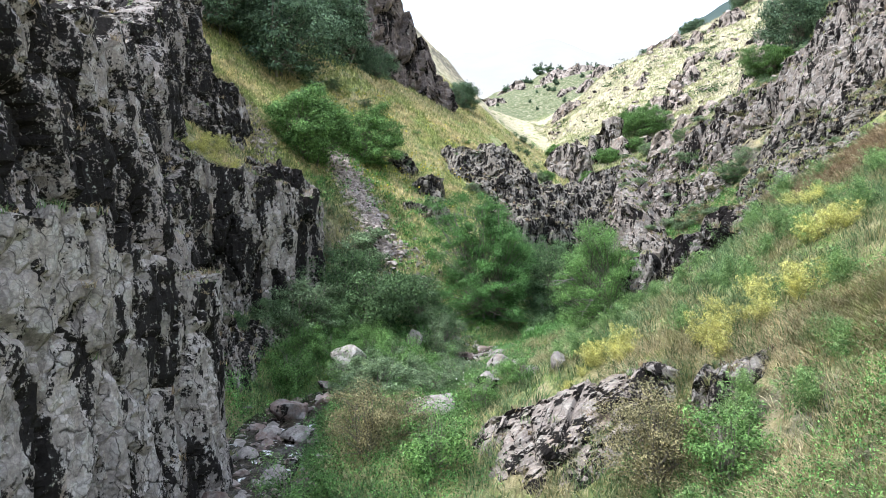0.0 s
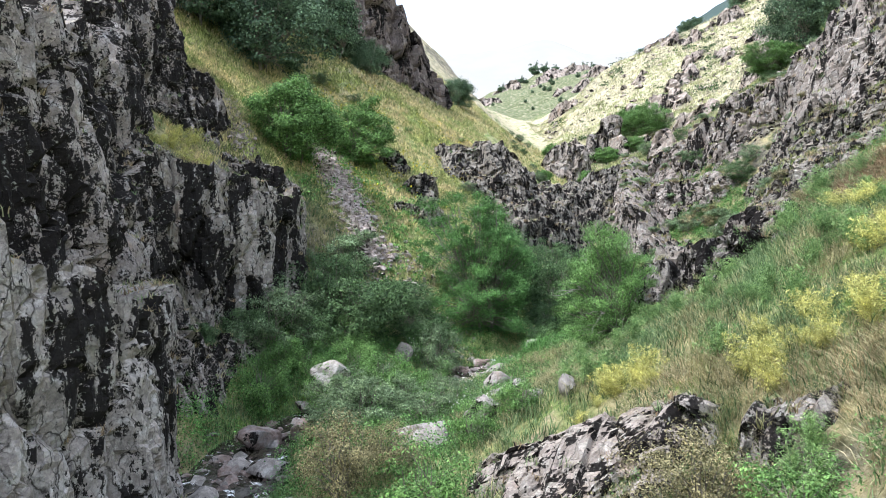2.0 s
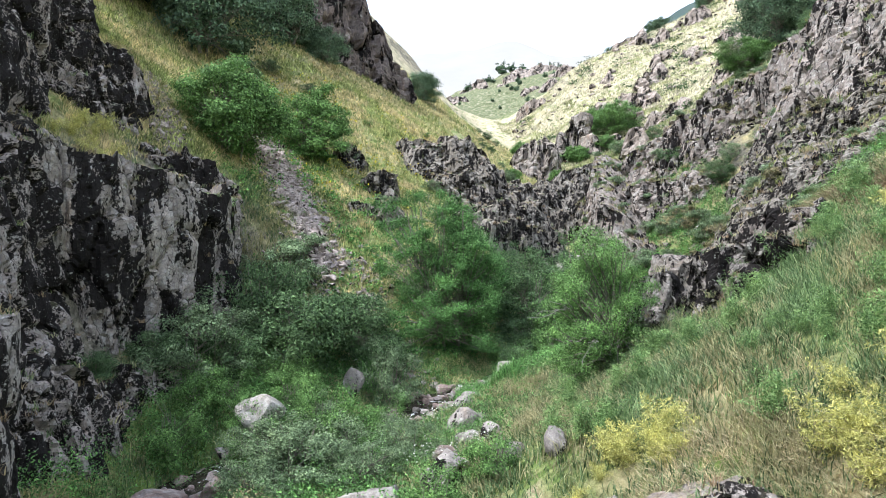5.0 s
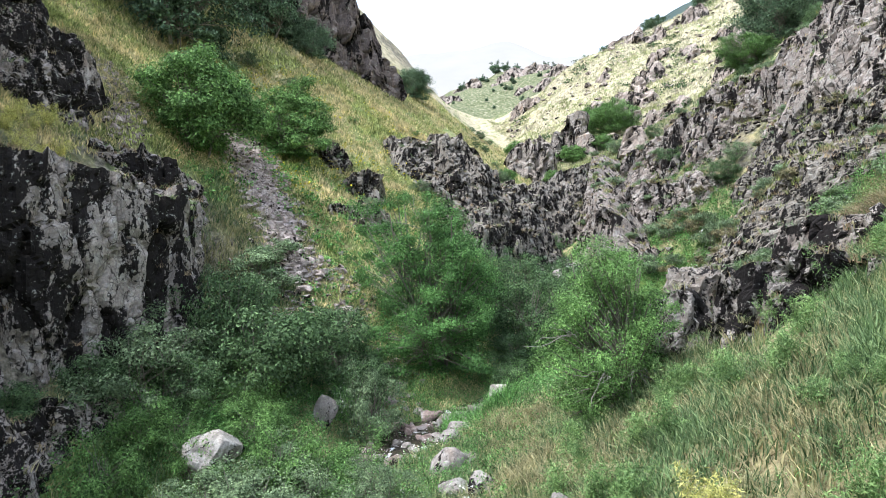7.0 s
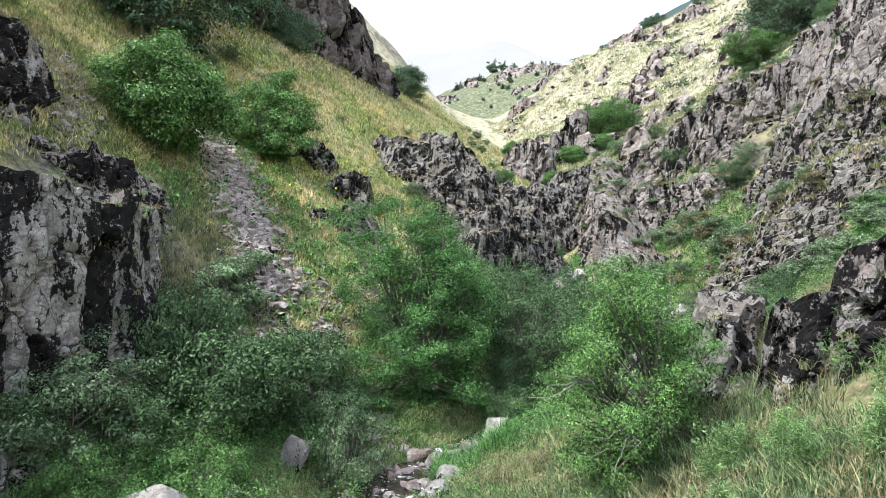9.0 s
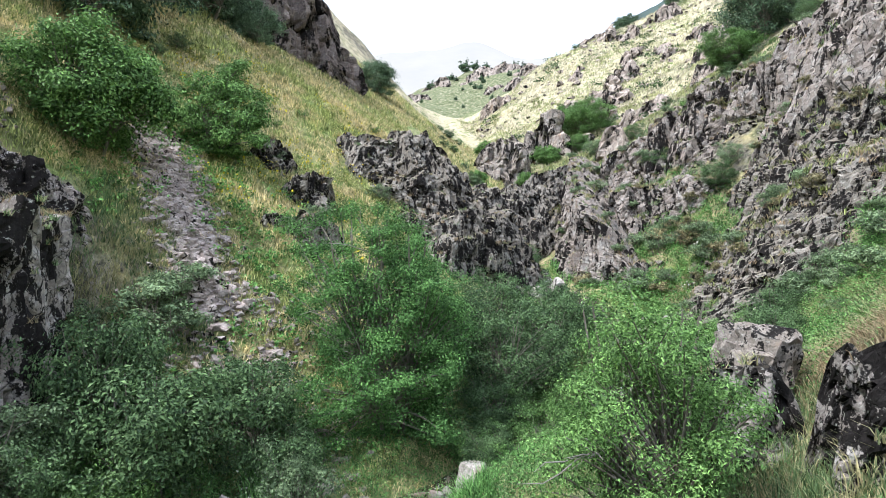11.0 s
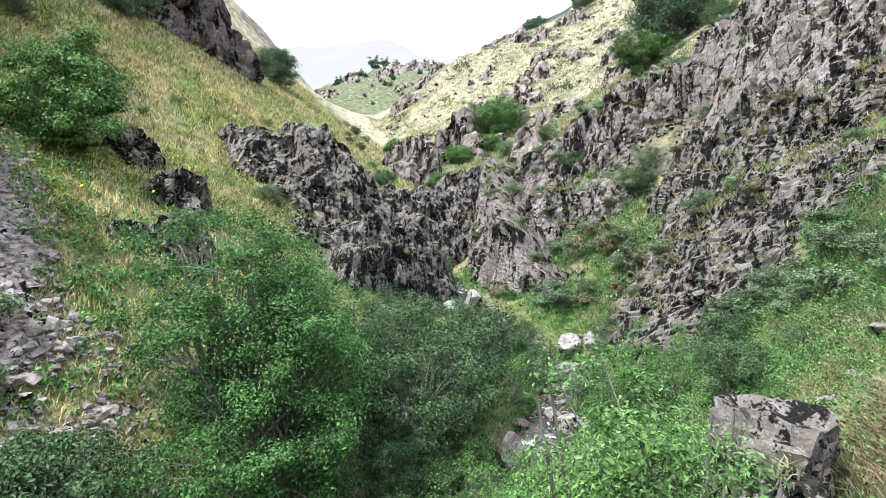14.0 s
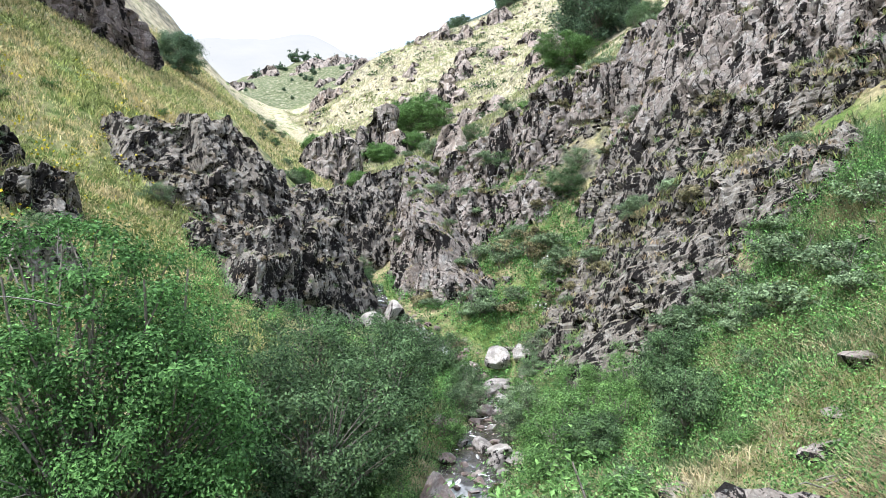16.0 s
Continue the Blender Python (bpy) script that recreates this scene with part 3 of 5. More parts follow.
def build_ground():
    xs = np.concatenate([np.linspace(-1800, -90, 20), np.arange(-80, -30, 1.5), np.arange(-30, 35, 0.3), np.arange(35, 140, 1.0), np.linspace(145, 1800, 22)])
    ys = np.concatenate([np.linspace(-1500, -70, 15), np.arange(-60, 4, 1.0), np.arange(4, 62, 0.3), np.arange(62, 110, 0.6), np.arange(110, 340, 1.6), np.linspace(345, 2200, 30)])
    xx, yy = np.meshgrid(xs, ys)
    p = np.stack([xx.ravel(), yy.ravel(), np.zeros(xx.size)], 1)
    z = ground(p[:, 0], p[:, 1])
    z += 0.26 * fbm(p / 1.1, 3, 11) * (np.abs(p[:, 1] - 30) < 60)
    out = np.maximum(0, np.abs(p[:, 0] - 30) - 110)
    z += 0.05 * np.minimum(out, 500) - 0.06 * np.maximum(0, p[:, 1] - 340) * (out == 0) + 0.05 * np.minimum(np.maximum(0, -60 - p[:, 1]), 300)
    p[:, 2] = z
    ob = new("ground", mesh_from("ground", p, grid_faces(len(ys), len(xs))[:, ::-1], GROUND, True))
    return tagged(ob, "grassy earth of a steep stream gorge, dry on the slopes", "ground", kind="structure")


build_ground()


def build_water():
    keep = (FINE_Y > -30) & (FINE_Y < 66)
    c, z, w = STREAM_XY[keep], STREAM_Z[keep], STREAM_W[keep]
    t = np.gradient(c, axis=0)
    t /= np.linalg.norm(t, axis=1)[:, None]
    side = np.stack([t[:, 1], -t[:, 0]], 1)
    u = np.linspace(-1, 1, 17)
    xy = c[:, None] + side[:, None] * (u[None, :, None] * (w[:, None, None] + 0.25))
    p = np.concatenate([xy, np.repeat(z[:, None, None], 17, 1)], 2).reshape(-1, 3)
    p[:, 2] += 0.22 * fbm(p / (0.7, 0.7, 9), 3, 21) + 0.05 * fbm(p / 0.2, 2, 23)
    tagged(new("water", mesh_from("water", p, grid_faces(len(c), 17), WATER, True)), "shallow mountain stream with white ripples between stones", "stream", kind="structure")


build_water()


def smooth_line(points, gap):
    """Points at an even gap along a smooth line through the given ones."""
    p = np.array(points, float)
    q = np.concatenate([[2 * p[0] - p[1]], p, [2 * p[-1] - p[-2]]])
    out = []
    for i in range(1, len(q) - 2):
        for f in np.linspace(0, 1, 40, endpoint=False):
            a, b, c, d = q[i - 1], q[i], q[i + 1], q[i + 2]
            out.append(0.5 * (2 * b + (c - a) * f + (2 * a - 5 * b + 4 * c - d) * f * f + (3 * b - a - 3 * c + d) * f ** 3))
    out = np.array(out + [p[-1]])
    s = np.concatenate([[0], np.cumsum(np.linalg.norm(np.diff(out[:, :2], axis=0), axis=1))])
    at = np.linspace(0, s[-1], max(4, int(s[-1] / gap)))
    return np.stack([np.interp(at, s, out[:, k]) for k in range(out.shape[1])], 1), at


def stone_meshes(mat, count, s, flat=0.5, points=13, name="stone"):
    out, r = [], np.random.default_rng(s)
    for k in range(count):
        bm = bmesh.new()
        for q in r.normal(size=(points, 3)):
            q = q / np.linalg.norm(q) * r.uniform(0.75, 1.0)
            bm.verts.new(q * (1, 0.75, flat))
        hull = bmesh.ops.convex_hull(bm, input=bm.verts)
        bmesh.ops.delete(bm, geom=[g for g in hull["geom_interior"] if isinstance(g, bmesh.types.BMVert)], context="VERTS")
        me = bpy.data.meshes.new(name)
        bm.to_mesh(me)
        bm.free()
        me.materials.append(mat)
        out.append(me)
    return out


LEDGES = []
BLOCKS = {m.name: stone_meshes(m, 8, 70 + k, 0.8, 10, "block") for k, m in enumerate((ROCK_BLACKTOP, ROCK_NEAR, ROCK_BLUFF, ROCK_UPPER, ROCK_MID, ROCK_RIGHT, ROCK_SLAB))}


def crag(name, edge, mat, label, lean=0.2, cap=2.5, res=0.15, block=0.9, s=0, taper=1.5, jag=0.8, face=1, foot=0.7, rough=1.0, tall=2.6, tufts=420, kind="", loose=0, big=0.4):
    """A cliff along its top edge (x, y, top); its face looks to the right of the way along it (face -1: to the left)."""
    line, at = smooth_line(edge, res)
    t = np.gradient(line[:, :2], axis=0)
    for _ in range(int(1.2 / res)):
        t[1:-1] = (t[:-2] + 2 * t[1:-1] + t[2:]) / 4
    t /= np.linalg.norm(t, axis=1)[:, None]
    n = np.stack([t[:, 1], -t[:, 0]], 1) * face
    end = np.clip(np.minimum(at, at[-1] - at) / taper, 0, 1)
    end = end * (2 - end)
    q = np.stack([line[:, 0], line[:, 1], np.zeros(len(line))], 1)
    steps, blocks = cells(q / (block * 1.6), s + 5)
    top = line[:, 2] + jag * (blocks - 0.55) + jag * 0.9 * fbm(q / 3.0, 3, s + 7)
    low = ground(line[:, 0], line[:, 1])
    top = low - 0.5 + (top - low + 0.5) * end
    high = np.maximum(top - low, 0.3)
    for _ in range(3):
        foot_xy = line[:, :2] + n * (lean * high)[:, None]
        base = ground(foot_xy[:, 0], foot_xy[:, 1]) - foot
        high = np.maximum(top - base, 0.3)
    nf, nc = max(4, int(np.percentile(high, 80) / res)), max(4, int(cap / res))
    v = np.linspace(0, 1, nf)[None, :, None]
    bottom = np.concatenate([foot_xy, base[:, None]], 1)[:, None]
    crown = np.concatenate([line[:, :2], top[:, None]], 1)[:, None]
    p1 = bottom * (1 - v) + crown * v
    back_xy = line[:, :2] - n * cap
    back = np.concatenate([back_xy, (np.minimum(ground(back_xy[:, 0], back_xy[:, 1]), top + 1.5) - 0.8)[:, None]], 1)[:, None]
    c = np.linspace(0, 1, nc + 1)[None, 1:, None]
    p2 = crown * (1 - c) + back * c
    p2[:, :, 2] += (0.5 * np.sin(np.pi * c[..., 0]) * end[:, None]) * min(1.0, cap / 3)
    p = np.concatenate([p1, p2], 1)
    tilt = np.concatenate([np.full(nf, 0.12), 0.12 + 0.88 * c[0, :, 0] ** 0.6])[None, :, None]
    out = np.concatenate([np.repeat(n[:, None], p.shape[1], 1) * (1 - tilt), np.broadcast_to(tilt, (*p.shape[:2], 1))], 2)
    out /= np.linalg.norm(out, axis=2)[..., None]
    flat = p.reshape(-1, 3)
    push = rough * broken(flat, block, s, tall) * np.repeat(0.35 + 0.65 * end, p.shape[1])
    flat = flat + out.reshape(-1, 3) * push[:, None]
    faces = grid_faces(p.shape[0], p.shape[1])
    ob = new(name, mesh_from(name, flat, faces if face > 0 else faces[:, ::-1], mat))
    r = np.random.default_rng(s)
    cube = flat.reshape(p.shape)
    nor = np.cross(cube[1:, :-1] - cube[:-1, :-1], cube[:-1, 1:] - cube[:-1, :-1]) * -face
    nor /= np.linalg.norm(nor, axis=2)[..., None] + 1e-9
    lies = cube[:-1, :-1][np.abs(nor[..., 2]) > 0.72]
    if len(lies) and mat is not ROCK_TOWER:
        LEDGES.append(lies[r.integers(0, len(lies), min(tufts, len(lies) // 5))])
    for _ in range(loose):
        i, j = int(r.integers(3, p.shape[0] - 3)), int(r.integers(int(nf * 0.15), nf + nc // 3))
        q = flat[i * p.shape[1] + j]
        block_ob = part("block", BLOCKS[mat.name][r.integers(8)], None, ob)
        k = big * r.uniform(0.45, 1.2)
        block_ob.matrix_basis = Matrix.LocRotScale(q - 0.15 * k * out[i, j], Euler((r.normal(0, 0.25), r.normal(0, 0.25), r.uniform(0, 6.3))), (k, k * r.uniform(0.6, 1), k * r.uniform(0.7, 1.9)))
    return tagged(ob, label, "cliff" if kind else "rock outcrop", "" if kind else "rock outcrops", kind)


# the cliffs, near to far
LICHEN = "grey rock outcrop blotched with black lichen"
crag("cliff_near", [(-9.2, 1, 9.0), (-8.8, 6, 8.2), (-8.5, 11, 7.6), (-7.6, 14, 7.2), (-6.9, 17.5, 6.4), (-7.8, 20.5, 5.4), (-9.6, 22.6, 6.0)],
     ROCK_NEAR, "towering grey rock buttress streaked with black lichen", 0.09, 3.5, 0.11, 0.95, 100, 2.0, 1.2, rough=0.6, kind="structure", loose=36, big=0.26)
crag("cliff_upper", [(-9.6, -14, 17), (-9.8, 4, 17), (-10.2, 12, 16), (-10.6, 18, 14), (-12.0, 24, 14.5), (-14.3, 31, 19), (-15.6, 38, 24), (-19, 44, 27), (-26, 47, 31)],
     ROCK_UPPER, "high grey rock wall streaked with black lichen and dry ledges", 0.15, 6.0, 0.15, 1.1, 200, 3.0, 1.6, kind="structure", loose=70, big=0.35)
crag("cliff_bluff", [(-15.5, 27.2, 12.6), (-12, 28.8, 11.5), (-9.6, 30.2, 10.8), (-7.5, 32.6, 10.3), (-6.9, 35.3, 9.8), (-8.8, 38.6, 10.6)],
     ROCK_BLUFF, "square grey bluff with broad black lichen streaks", 0.07, 3.0, 0.11, 0.95, 300, 1.5, 0.6, rough=0.6, kind="structure", loose=24, big=0.26)
crag("cliff_bay", [(-9.2, 21.4, 6.2), (-10.4, 24.2, 9.2), (-11.0, 26.8, 10.8), (-11.8, 29.4, 11.4)], ROCK_UPPER, "dark lichened rock bay beside the bluff", 0.14, 3.0, 0.13, 0.9, 320, 1.2, 0.8, kind="structure", loose=30, big=0.4)
crag("cliff_foot", [(-9.8, 22.8, 4.6), (-8.9, 25.4, 3.9), (-8.6, 28.0, 3.4), (-7.9, 30.4, 3.0), (-7.2, 32.4, 2.8)], ROCK_UPPER, "low grey rocks at the foot of the bluff", 0.25, 1.6, 0.11, 0.6, 340, 1.0, 0.6, kind="structure", loose=20, big=0.3)
crag("cliff_ledges", [(-17.5, 32, 17.5), (-14.6, 35.2, 17.6), (-13.0, 37.6, 16.6), (-12.3, 39.8, 15.2)], ROCK_UPPER, "dark broken rock ledges above the bluff", 0.2, 2.5, 0.13, 0.8, 350, 1.2, 0.9, kind="structure", loose=24, big=0.32)
crag("rock_outcrop", [(-13.0, 35.6, 12.4), (-10.6, 37.0, 12.2), (-8.8, 38.2, 11.6), (-7.5, 39.8, 10.4)], ROCK_UPPER, "dark rock band under the bright green tree", 0.3, 1.6, 0.12, 0.6, 360, 1.0, 0.7, loose=14, big=0.3)
crag("cliff_tower", [(-34, 60, 52), (-22, 66, 50), (-14, 70, 49), (-9, 74, 46), (-5.6, 78, 40), (-2.6, 80, 35), (-0.4, 81, 30), (0.6, 84, 26.5)],
     ROCK_TOWER, "dark brown rock tower above the grass slope", 0.08, 9.0, 0.3, 1.5, 400, 2.0, 3.4, rough=1.5, kind="structure")
crag("rock_outcrop", [(0.6, 56.2, 14.6), (3, 58, 16.3), (5.4, 59.3, 16.8), (7.6, 60.6, 16.0), (9.8, 62.4, 13.4), (11.6, 64.5, 11)], ROCK_MID, LICHEN, 0.6, 4.0, 0.15, 0.7, 500, 1.5, 0.9, rough=1.15, tall=3.5, loose=18, big=0.32)
crag("rock_outcrop", [(3.6, 52.3, 11.0), (8, 54.6, 11.2), (11.2, 57.6, 11.2), (12.6, 62, 12)], ROCK_MID, LICHEN, 0.5, 3.0, 0.15, 0.7, 520, 1.5, 0.8, rough=1.15, tall=3.5, loose=18, big=0.32)
crag("rock_outcrop", [(5.6, 50.4, 8.6), (7.6, 51.8, 9.6), (9.8, 53.4, 9.8), (12.3, 55.8, 9.3), (13.4, 59.0, 9.2), (13.6, 64, 10)], ROCK_MID, "dark wet rock wall beside the stream's cleft", 0.05, 2.5, 0.13, 0.7, 540, 1.2, 0.7, loose=18, big=0.32)
crag("rock_outcrop", [(-4.9, 51.6, 14.3), (-3.4, 52.0, 15.2), (-1.9, 53.0, 14.4)], ROCK_MID, "small dark rock in the grass slope", 0.25, 1.2, 0.10, 0.6, 560, 0.5, 0.4, rough=1.2, loose=6, big=0.3)
crag("rock_outcrop", [(-2.9, 49.2, 12.2), (-1.3, 49.5, 13.0), (0.5, 50.6, 12.3)], ROCK_MID, "small dark rock in the grass slope", 0.4, 1.2, 0.10, 0.6, 570, 0.6, 0.5, rough=1.2, loose=6, big=0.3)
crag("rock_outcrop", [(-3.4, 45.7, 10.0), (-1.7, 46.0, 10.6), (-0.3, 46.5, 10.3), (0.9, 47.5, 9.4)], ROCK_MID, "small black rock in the grass slope", 0.2, 1.2, 0.10, 0.6, 580, 0.5, 0.4, rough=1.2, loose=6, big=0.3)
crag("rock_outcrop", [(0.6, 18.6, 1.4), (2.0, 18.0, 2.15), (3.4, 17.2, 2.7), (4.7, 16.2, 3.15), (5.3, 15.0, 2.9)], ROCK_SLAB, "low slab of grey rock with black lichen below dry grass", 1.05, 1.8, 0.08, 1.1, 600, 0.9, 0.3, rough=0.5, loose=8, big=0.22, tufts=40)
crag("rock_outcrop", [(4.2, 16.9, 3.0), (5.0, 16.2, 3.6), (5.5, 15.4, 3.5), (5.8, 14.8, 2.9)], ROCK_BLACKTOP, "black crusted end of the low rock slab", 0.3, 1.2, 0.08, 0.7, 606, 0.6, 0.3, rough=0.6, loose=4, big=0.22, tufts=20)
crag("rock_outcrop", [(5.9, 15.0, 3.4), (6.4, 14.2, 4.0), (6.8, 13.6, 4.15), (7.1, 13.0, 3.7)], ROCK_BLACKTOP, "grey rock with a black crust standing in straw", 0.2, 1.2, 0.08, 0.8, 612, 0.6, 0.35, rough=0.6, loose=4, big=0.22, tufts=30)
crag("rock_outcrop", [(8.7, 25.3, 6.7), (9.4, 24.2, 7.75), (10.1, 22.7, 7.9), (10.5, 21.2, 7.7)], ROCK_BLACKTOP, "dark split rock standing out of the grass slope", 0.22, 1.7, 0.08, 0.7, 626, 0.6, 0.4, rough=1.1, loose=12, big=0.3, tufts=60)
crag("rock_outcrop", [(10.3, 25.4, 8.2), (11.2, 24.2, 8.7), (12.1, 22.7, 8.9)], ROCK_SLAB, "low dark ledge of rock in dry grass", 0.3, 1.0, 0.1, 0.7, 630, 0.4, 0.2, rough=0.7, loose=5, tufts=30, big=0.3)
crag("rock_outcrop", [(7.4, 28.2, 5.4), (8.4, 27.3, 6.5), (9.0, 26.5, 6.6), (9.6, 25.9, 6.3)], ROCK_BLACKTOP, "square grey rock with a black lichen crown", 0.15, 1.5, 0.08, 0.7, 640, 0.6, 0.3, rough=1.0, loose=8, big=0.3, tufts=30)
crag("cliff_slabs", [(25, 54.5, 9.2), (24.6, 51, 10.2), (23.8, 47, 11.2), (23.0, 43, 12.4), (23.2, 40, 13.0), (24.5, 36, 13.2)], ROCK_MID, "steep broken slabs of grey rock above the stream", 0.85, 3.0, 0.14, 0.55, 700, 2.0, 0.6, rough=1.15, tall=3.5, tufts=1000, kind="structure", loose=90, big=0.28)
crag("cliff_terrace", [(31, 58, 18.2), (29.4, 54, 17.2), (28, 50, 16.6), (27.2, 45.5, 16.8), (28.4, 40.5, 17.6), (31, 35, 18.6)], ROCK_MID, "broken rock terrace below the tall wall", 0.55, 3.0, 0.16, 0.6, 710, 2.0, 0.8, rough=1.15, tall=3.5, tufts=1200, kind="structure", loose=60, big=0.35)
crag("cliff_wall", [(23, 78, 15), (27, 72, 19), (30, 66, 22.5), (33, 60, 23.5), (33, 54.5, 26), (32, 49.5, 27), (32, 45, 27.5), (34, 39, 28), (37, 32, 28), (38, 20, 27)],
     ROCK_RIGHT, "tall rosy grey rock wall with upright cracks", 0.36, 5.0, 0.18, 1.3, 720, 3.0, 1.4, rough=0.9, tall=3.6, tufts=1500, kind="structure", loose=80, big=0.5)
crag("cliff_back", [(9.5, 66.5, 12.2), (12.5, 69.5, 14.2), (16, 72.5, 15.4), (20, 75, 16.8), (24, 78, 18)], ROCK_MID, "dark rock step at the back of the stream cleft", 0.5, 4.0, 0.2, 0.9, 770, 1.6, 1.0, kind="structure", loose=30, big=0.4)
crag("cliff_shelf", [(19.5, 67, 13.2), (23.5, 63.6, 13.8), (27, 60.2, 13.6), (30, 57, 12.8)], ROCK_RIGHT, "broken rock shelf below the tall wall", 0.35, 4.0, 0.15, 0.7, 740, 1.6, 0.8, rough=1.2, tall=4.0, tufts=700, kind="structure", loose=30, big=0.35)
crag("cliff_cleft", [(25, 82, 19), (21.5, 73, 16.4), (19.6, 66, 14), (18.6, 61, 11.6), (18.6, 57.6, 9), (20.4, 55.4, 7.4)], ROCK_RIGHT, "rock side of the narrow stream cleft", 0.3, 4.0, 0.15, 0.7, 760, 1.5, 0.8, rough=1.2, tall=4.0, tufts=500, kind="structure", loose=40, big=0.35)
crag("rock_outcrop", [(15, 95.5, 21.5), (19.5, 93, 24), (23, 93.6, 23.4)], ROCK_RIGHT, "rugged rock knob in the valley head", 0.2, 4.0, 0.35, 2.0, 780, 2.0, 1.4)
crag("rock_outcrop", [(23.4, 101.5, 25), (27, 99, 27.6), (30, 100.6, 26)], ROCK_RIGHT, "rugged rock knob in the valley head", 0.2, 4.0, 0.35, 2.0, 790, 2.0, 1.4)
far_rng = np.random.default_rng(31)
for k in range(40):
    cx, cy = far_rng.uniform(28, 76), far_rng.uniform(80, 160)
    w = far_rng.uniform(2.5, 6.5)
    up = far_rng.uniform(1.2, 3.2)
    ends = [(cx - w * 0.6, cy + w * 0.5), (cx, cy), (cx + w * 0.7, cy + far_rng.uniform(-0.5, 0.8) * w)]
    crag("rock_outcrop", [(x, y, float(ground(x, y)) + up * f) for (x, y), f in zip(ends, (0.6, 1.0, 0.7))], ROCK_SUNNY, "weathered rock outcrop on the sunlit slope", 0.35, 3.0, 0.5, 2.0, 800 + 7 * k, 1.6, 1.2)


for k in range(14):
    cx, cy = far_rng.uniform(14, 92), far_rng.uniform(232, 294)
    w = far_rng.uniform(4, 10)
    ends = [(cx - w, cy + 0.4 * w), (cx, cy), (cx + w, cy + far_rng.uniform(-0.4, 0.6) * w)]
    crag("rock_outcrop", [(x, y, float(ground(x, y)) + f) for (x, y), f in zip(ends, (1.0, 3.2, 1.4))], ROCK_SUNNY, "weathered rock outcrop on the distant hill", 0.5, 5.0, 1.0, 3.0, 1000 + 7 * k, 2.5, 1.6)


# boulders and stones
def boulder_mesh(name, s, detail=3, cuts=12, rough=0.05, boxy=1.0):
    bm = bmesh.new()
    bmesh.ops.create_icosphere(bm, subdivisions=detail, radius=1)
    p = np.array([v.co[:] for v in bm.verts])
    f = np.array([[v.index for v in t.verts] for t in bm.faces])
    bm.free()
    p = np.sign(p) * np.abs(p) ** boxy
    r = np.random.default_rng(s)
    for _ in range(cuts):
        n = r.normal(size=3)
        n /= np.linalg.norm(n)
        d = p @ n
        lim = r.uniform(0.45, 0.8)
        p -= np.maximum(0, d - lim)[:, None] * n * 0.93
    u = p / np.linalg.norm(p, axis=1)[:, None]
    p += u * (rough * 2.2 * fbm(p * 2.3 + s, 3, s) + rough * 1.6 * (cells(p * 2.4 + s, s)[1] - 0.5))[:, None]
    return mesh_from(name, p, f)


def boulder(x, y, size, mat, label, s, sink=0.3, lift=None, detail=3, turn=None):
    me = boulder_mesh("boulder", s) if detail == 3 else boulder_mesh("boulder", s, detail, 5, 0.14, 0.55)
    me.materials.append(mat)
    ob = new("boulder", me)
    z = float(ground(x, y)) + size[2] * (1 - 2 * sink) if lift is None else lift
    ob.matrix_basis = Matrix.LocRotScale((x, y, z), Euler((0.1 * math.sin(s), 0.15 * math.cos(s), s * 1.7 if turn is None else turn)), size)
    return tagged(ob, label, "boulder", "stream boulders")


PALE, DARK = "pale grey boulder beside the stream", "dark wet boulder in the stream"
boulder(4.95, 33.8, (0.9, 0.65, 0.7), ROCK_WHITE, "white flat-topped boulder with a dark base", 1, 0.12)
boulder(3.5, 32.9, (0.6, 0.5, 0.4), ROCK_WET, "reddish rounded boulder in the stream", 2)
boulder(3.3, 31.4, (0.8, 0.55, 0.55), ROCK_PALE, PALE, 3, lift=1.5)
boulder(-4.45, 28.5, (1.2, 0.85, 0.8), ROCK_WHITE, "large pale boulder in the green herbs", 4, lift=1.95)
boulder(-0.2, 21.9, (1.35, 1.05, 0.7), ROCK_PALE, "large grey boulder among the shrubs", 44, 0.36)
boulder(1.4, 22.6, (0.6, 0.5, 0.45), ROCK_PALE, PALE, 6)
boulder(2.4, 25.6, (0.6, 0.45, 0.3), ROCK_PALE, PALE, 7)
boulder(2.9, 27.6, (0.5, 0.4, 0.3), ROCK_PALE, PALE, 8)
boulder(-1.5, 31.9, (0.5, 0.4, 0.85), ROCK_PALE, "pointed grey boulder under the dark shrub", 9, lift=2.05)
boulder(-6.1, 24.2, (0.95, 0.75, 0.6), ROCK_WET, DARK, 10, 0.15)
boulder(-5.2, 22.0, (0.9, 0.65, 0.55), ROCK_PALE, PALE, 11, 0.2)
boulder(-4.8, 25.0, (0.65, 0.5, 0.5), ROCK_WET, DARK, 12, 0.2)
boulder(-6.6, 20.2, (0.6, 0.5, 0.4), ROCK_PALE, PALE, 13, 0.2)
boulder(-5.0, 18.4, (0.75, 0.55, 0.4), ROCK_PALE, PALE, 14, 0.2)
boulder(-6.3, 17.0, (0.6, 0.5, 0.4), ROCK_WET, DARK, 15, 0.2)
boulder(-5.6, 15.4, (0.7, 0.5, 0.4), ROCK_PALE, PALE, 16, 0.2)
boulder(18.7, 51.6, (1.2, 0.85, 0.7), ROCK_WHITE, "pale angular boulder at the stream's bend", 17, lift=4.1)
boulder(16.6, 51.4, (1.0, 0.7, 0.7), ROCK_WHITE, PALE, 18, 0.2)
boulder(19.6, 50.7, (1.1, 0.8, 0.65), ROCK_WHITE, "pale angular boulder at the stream's bend", 19, 0.2)
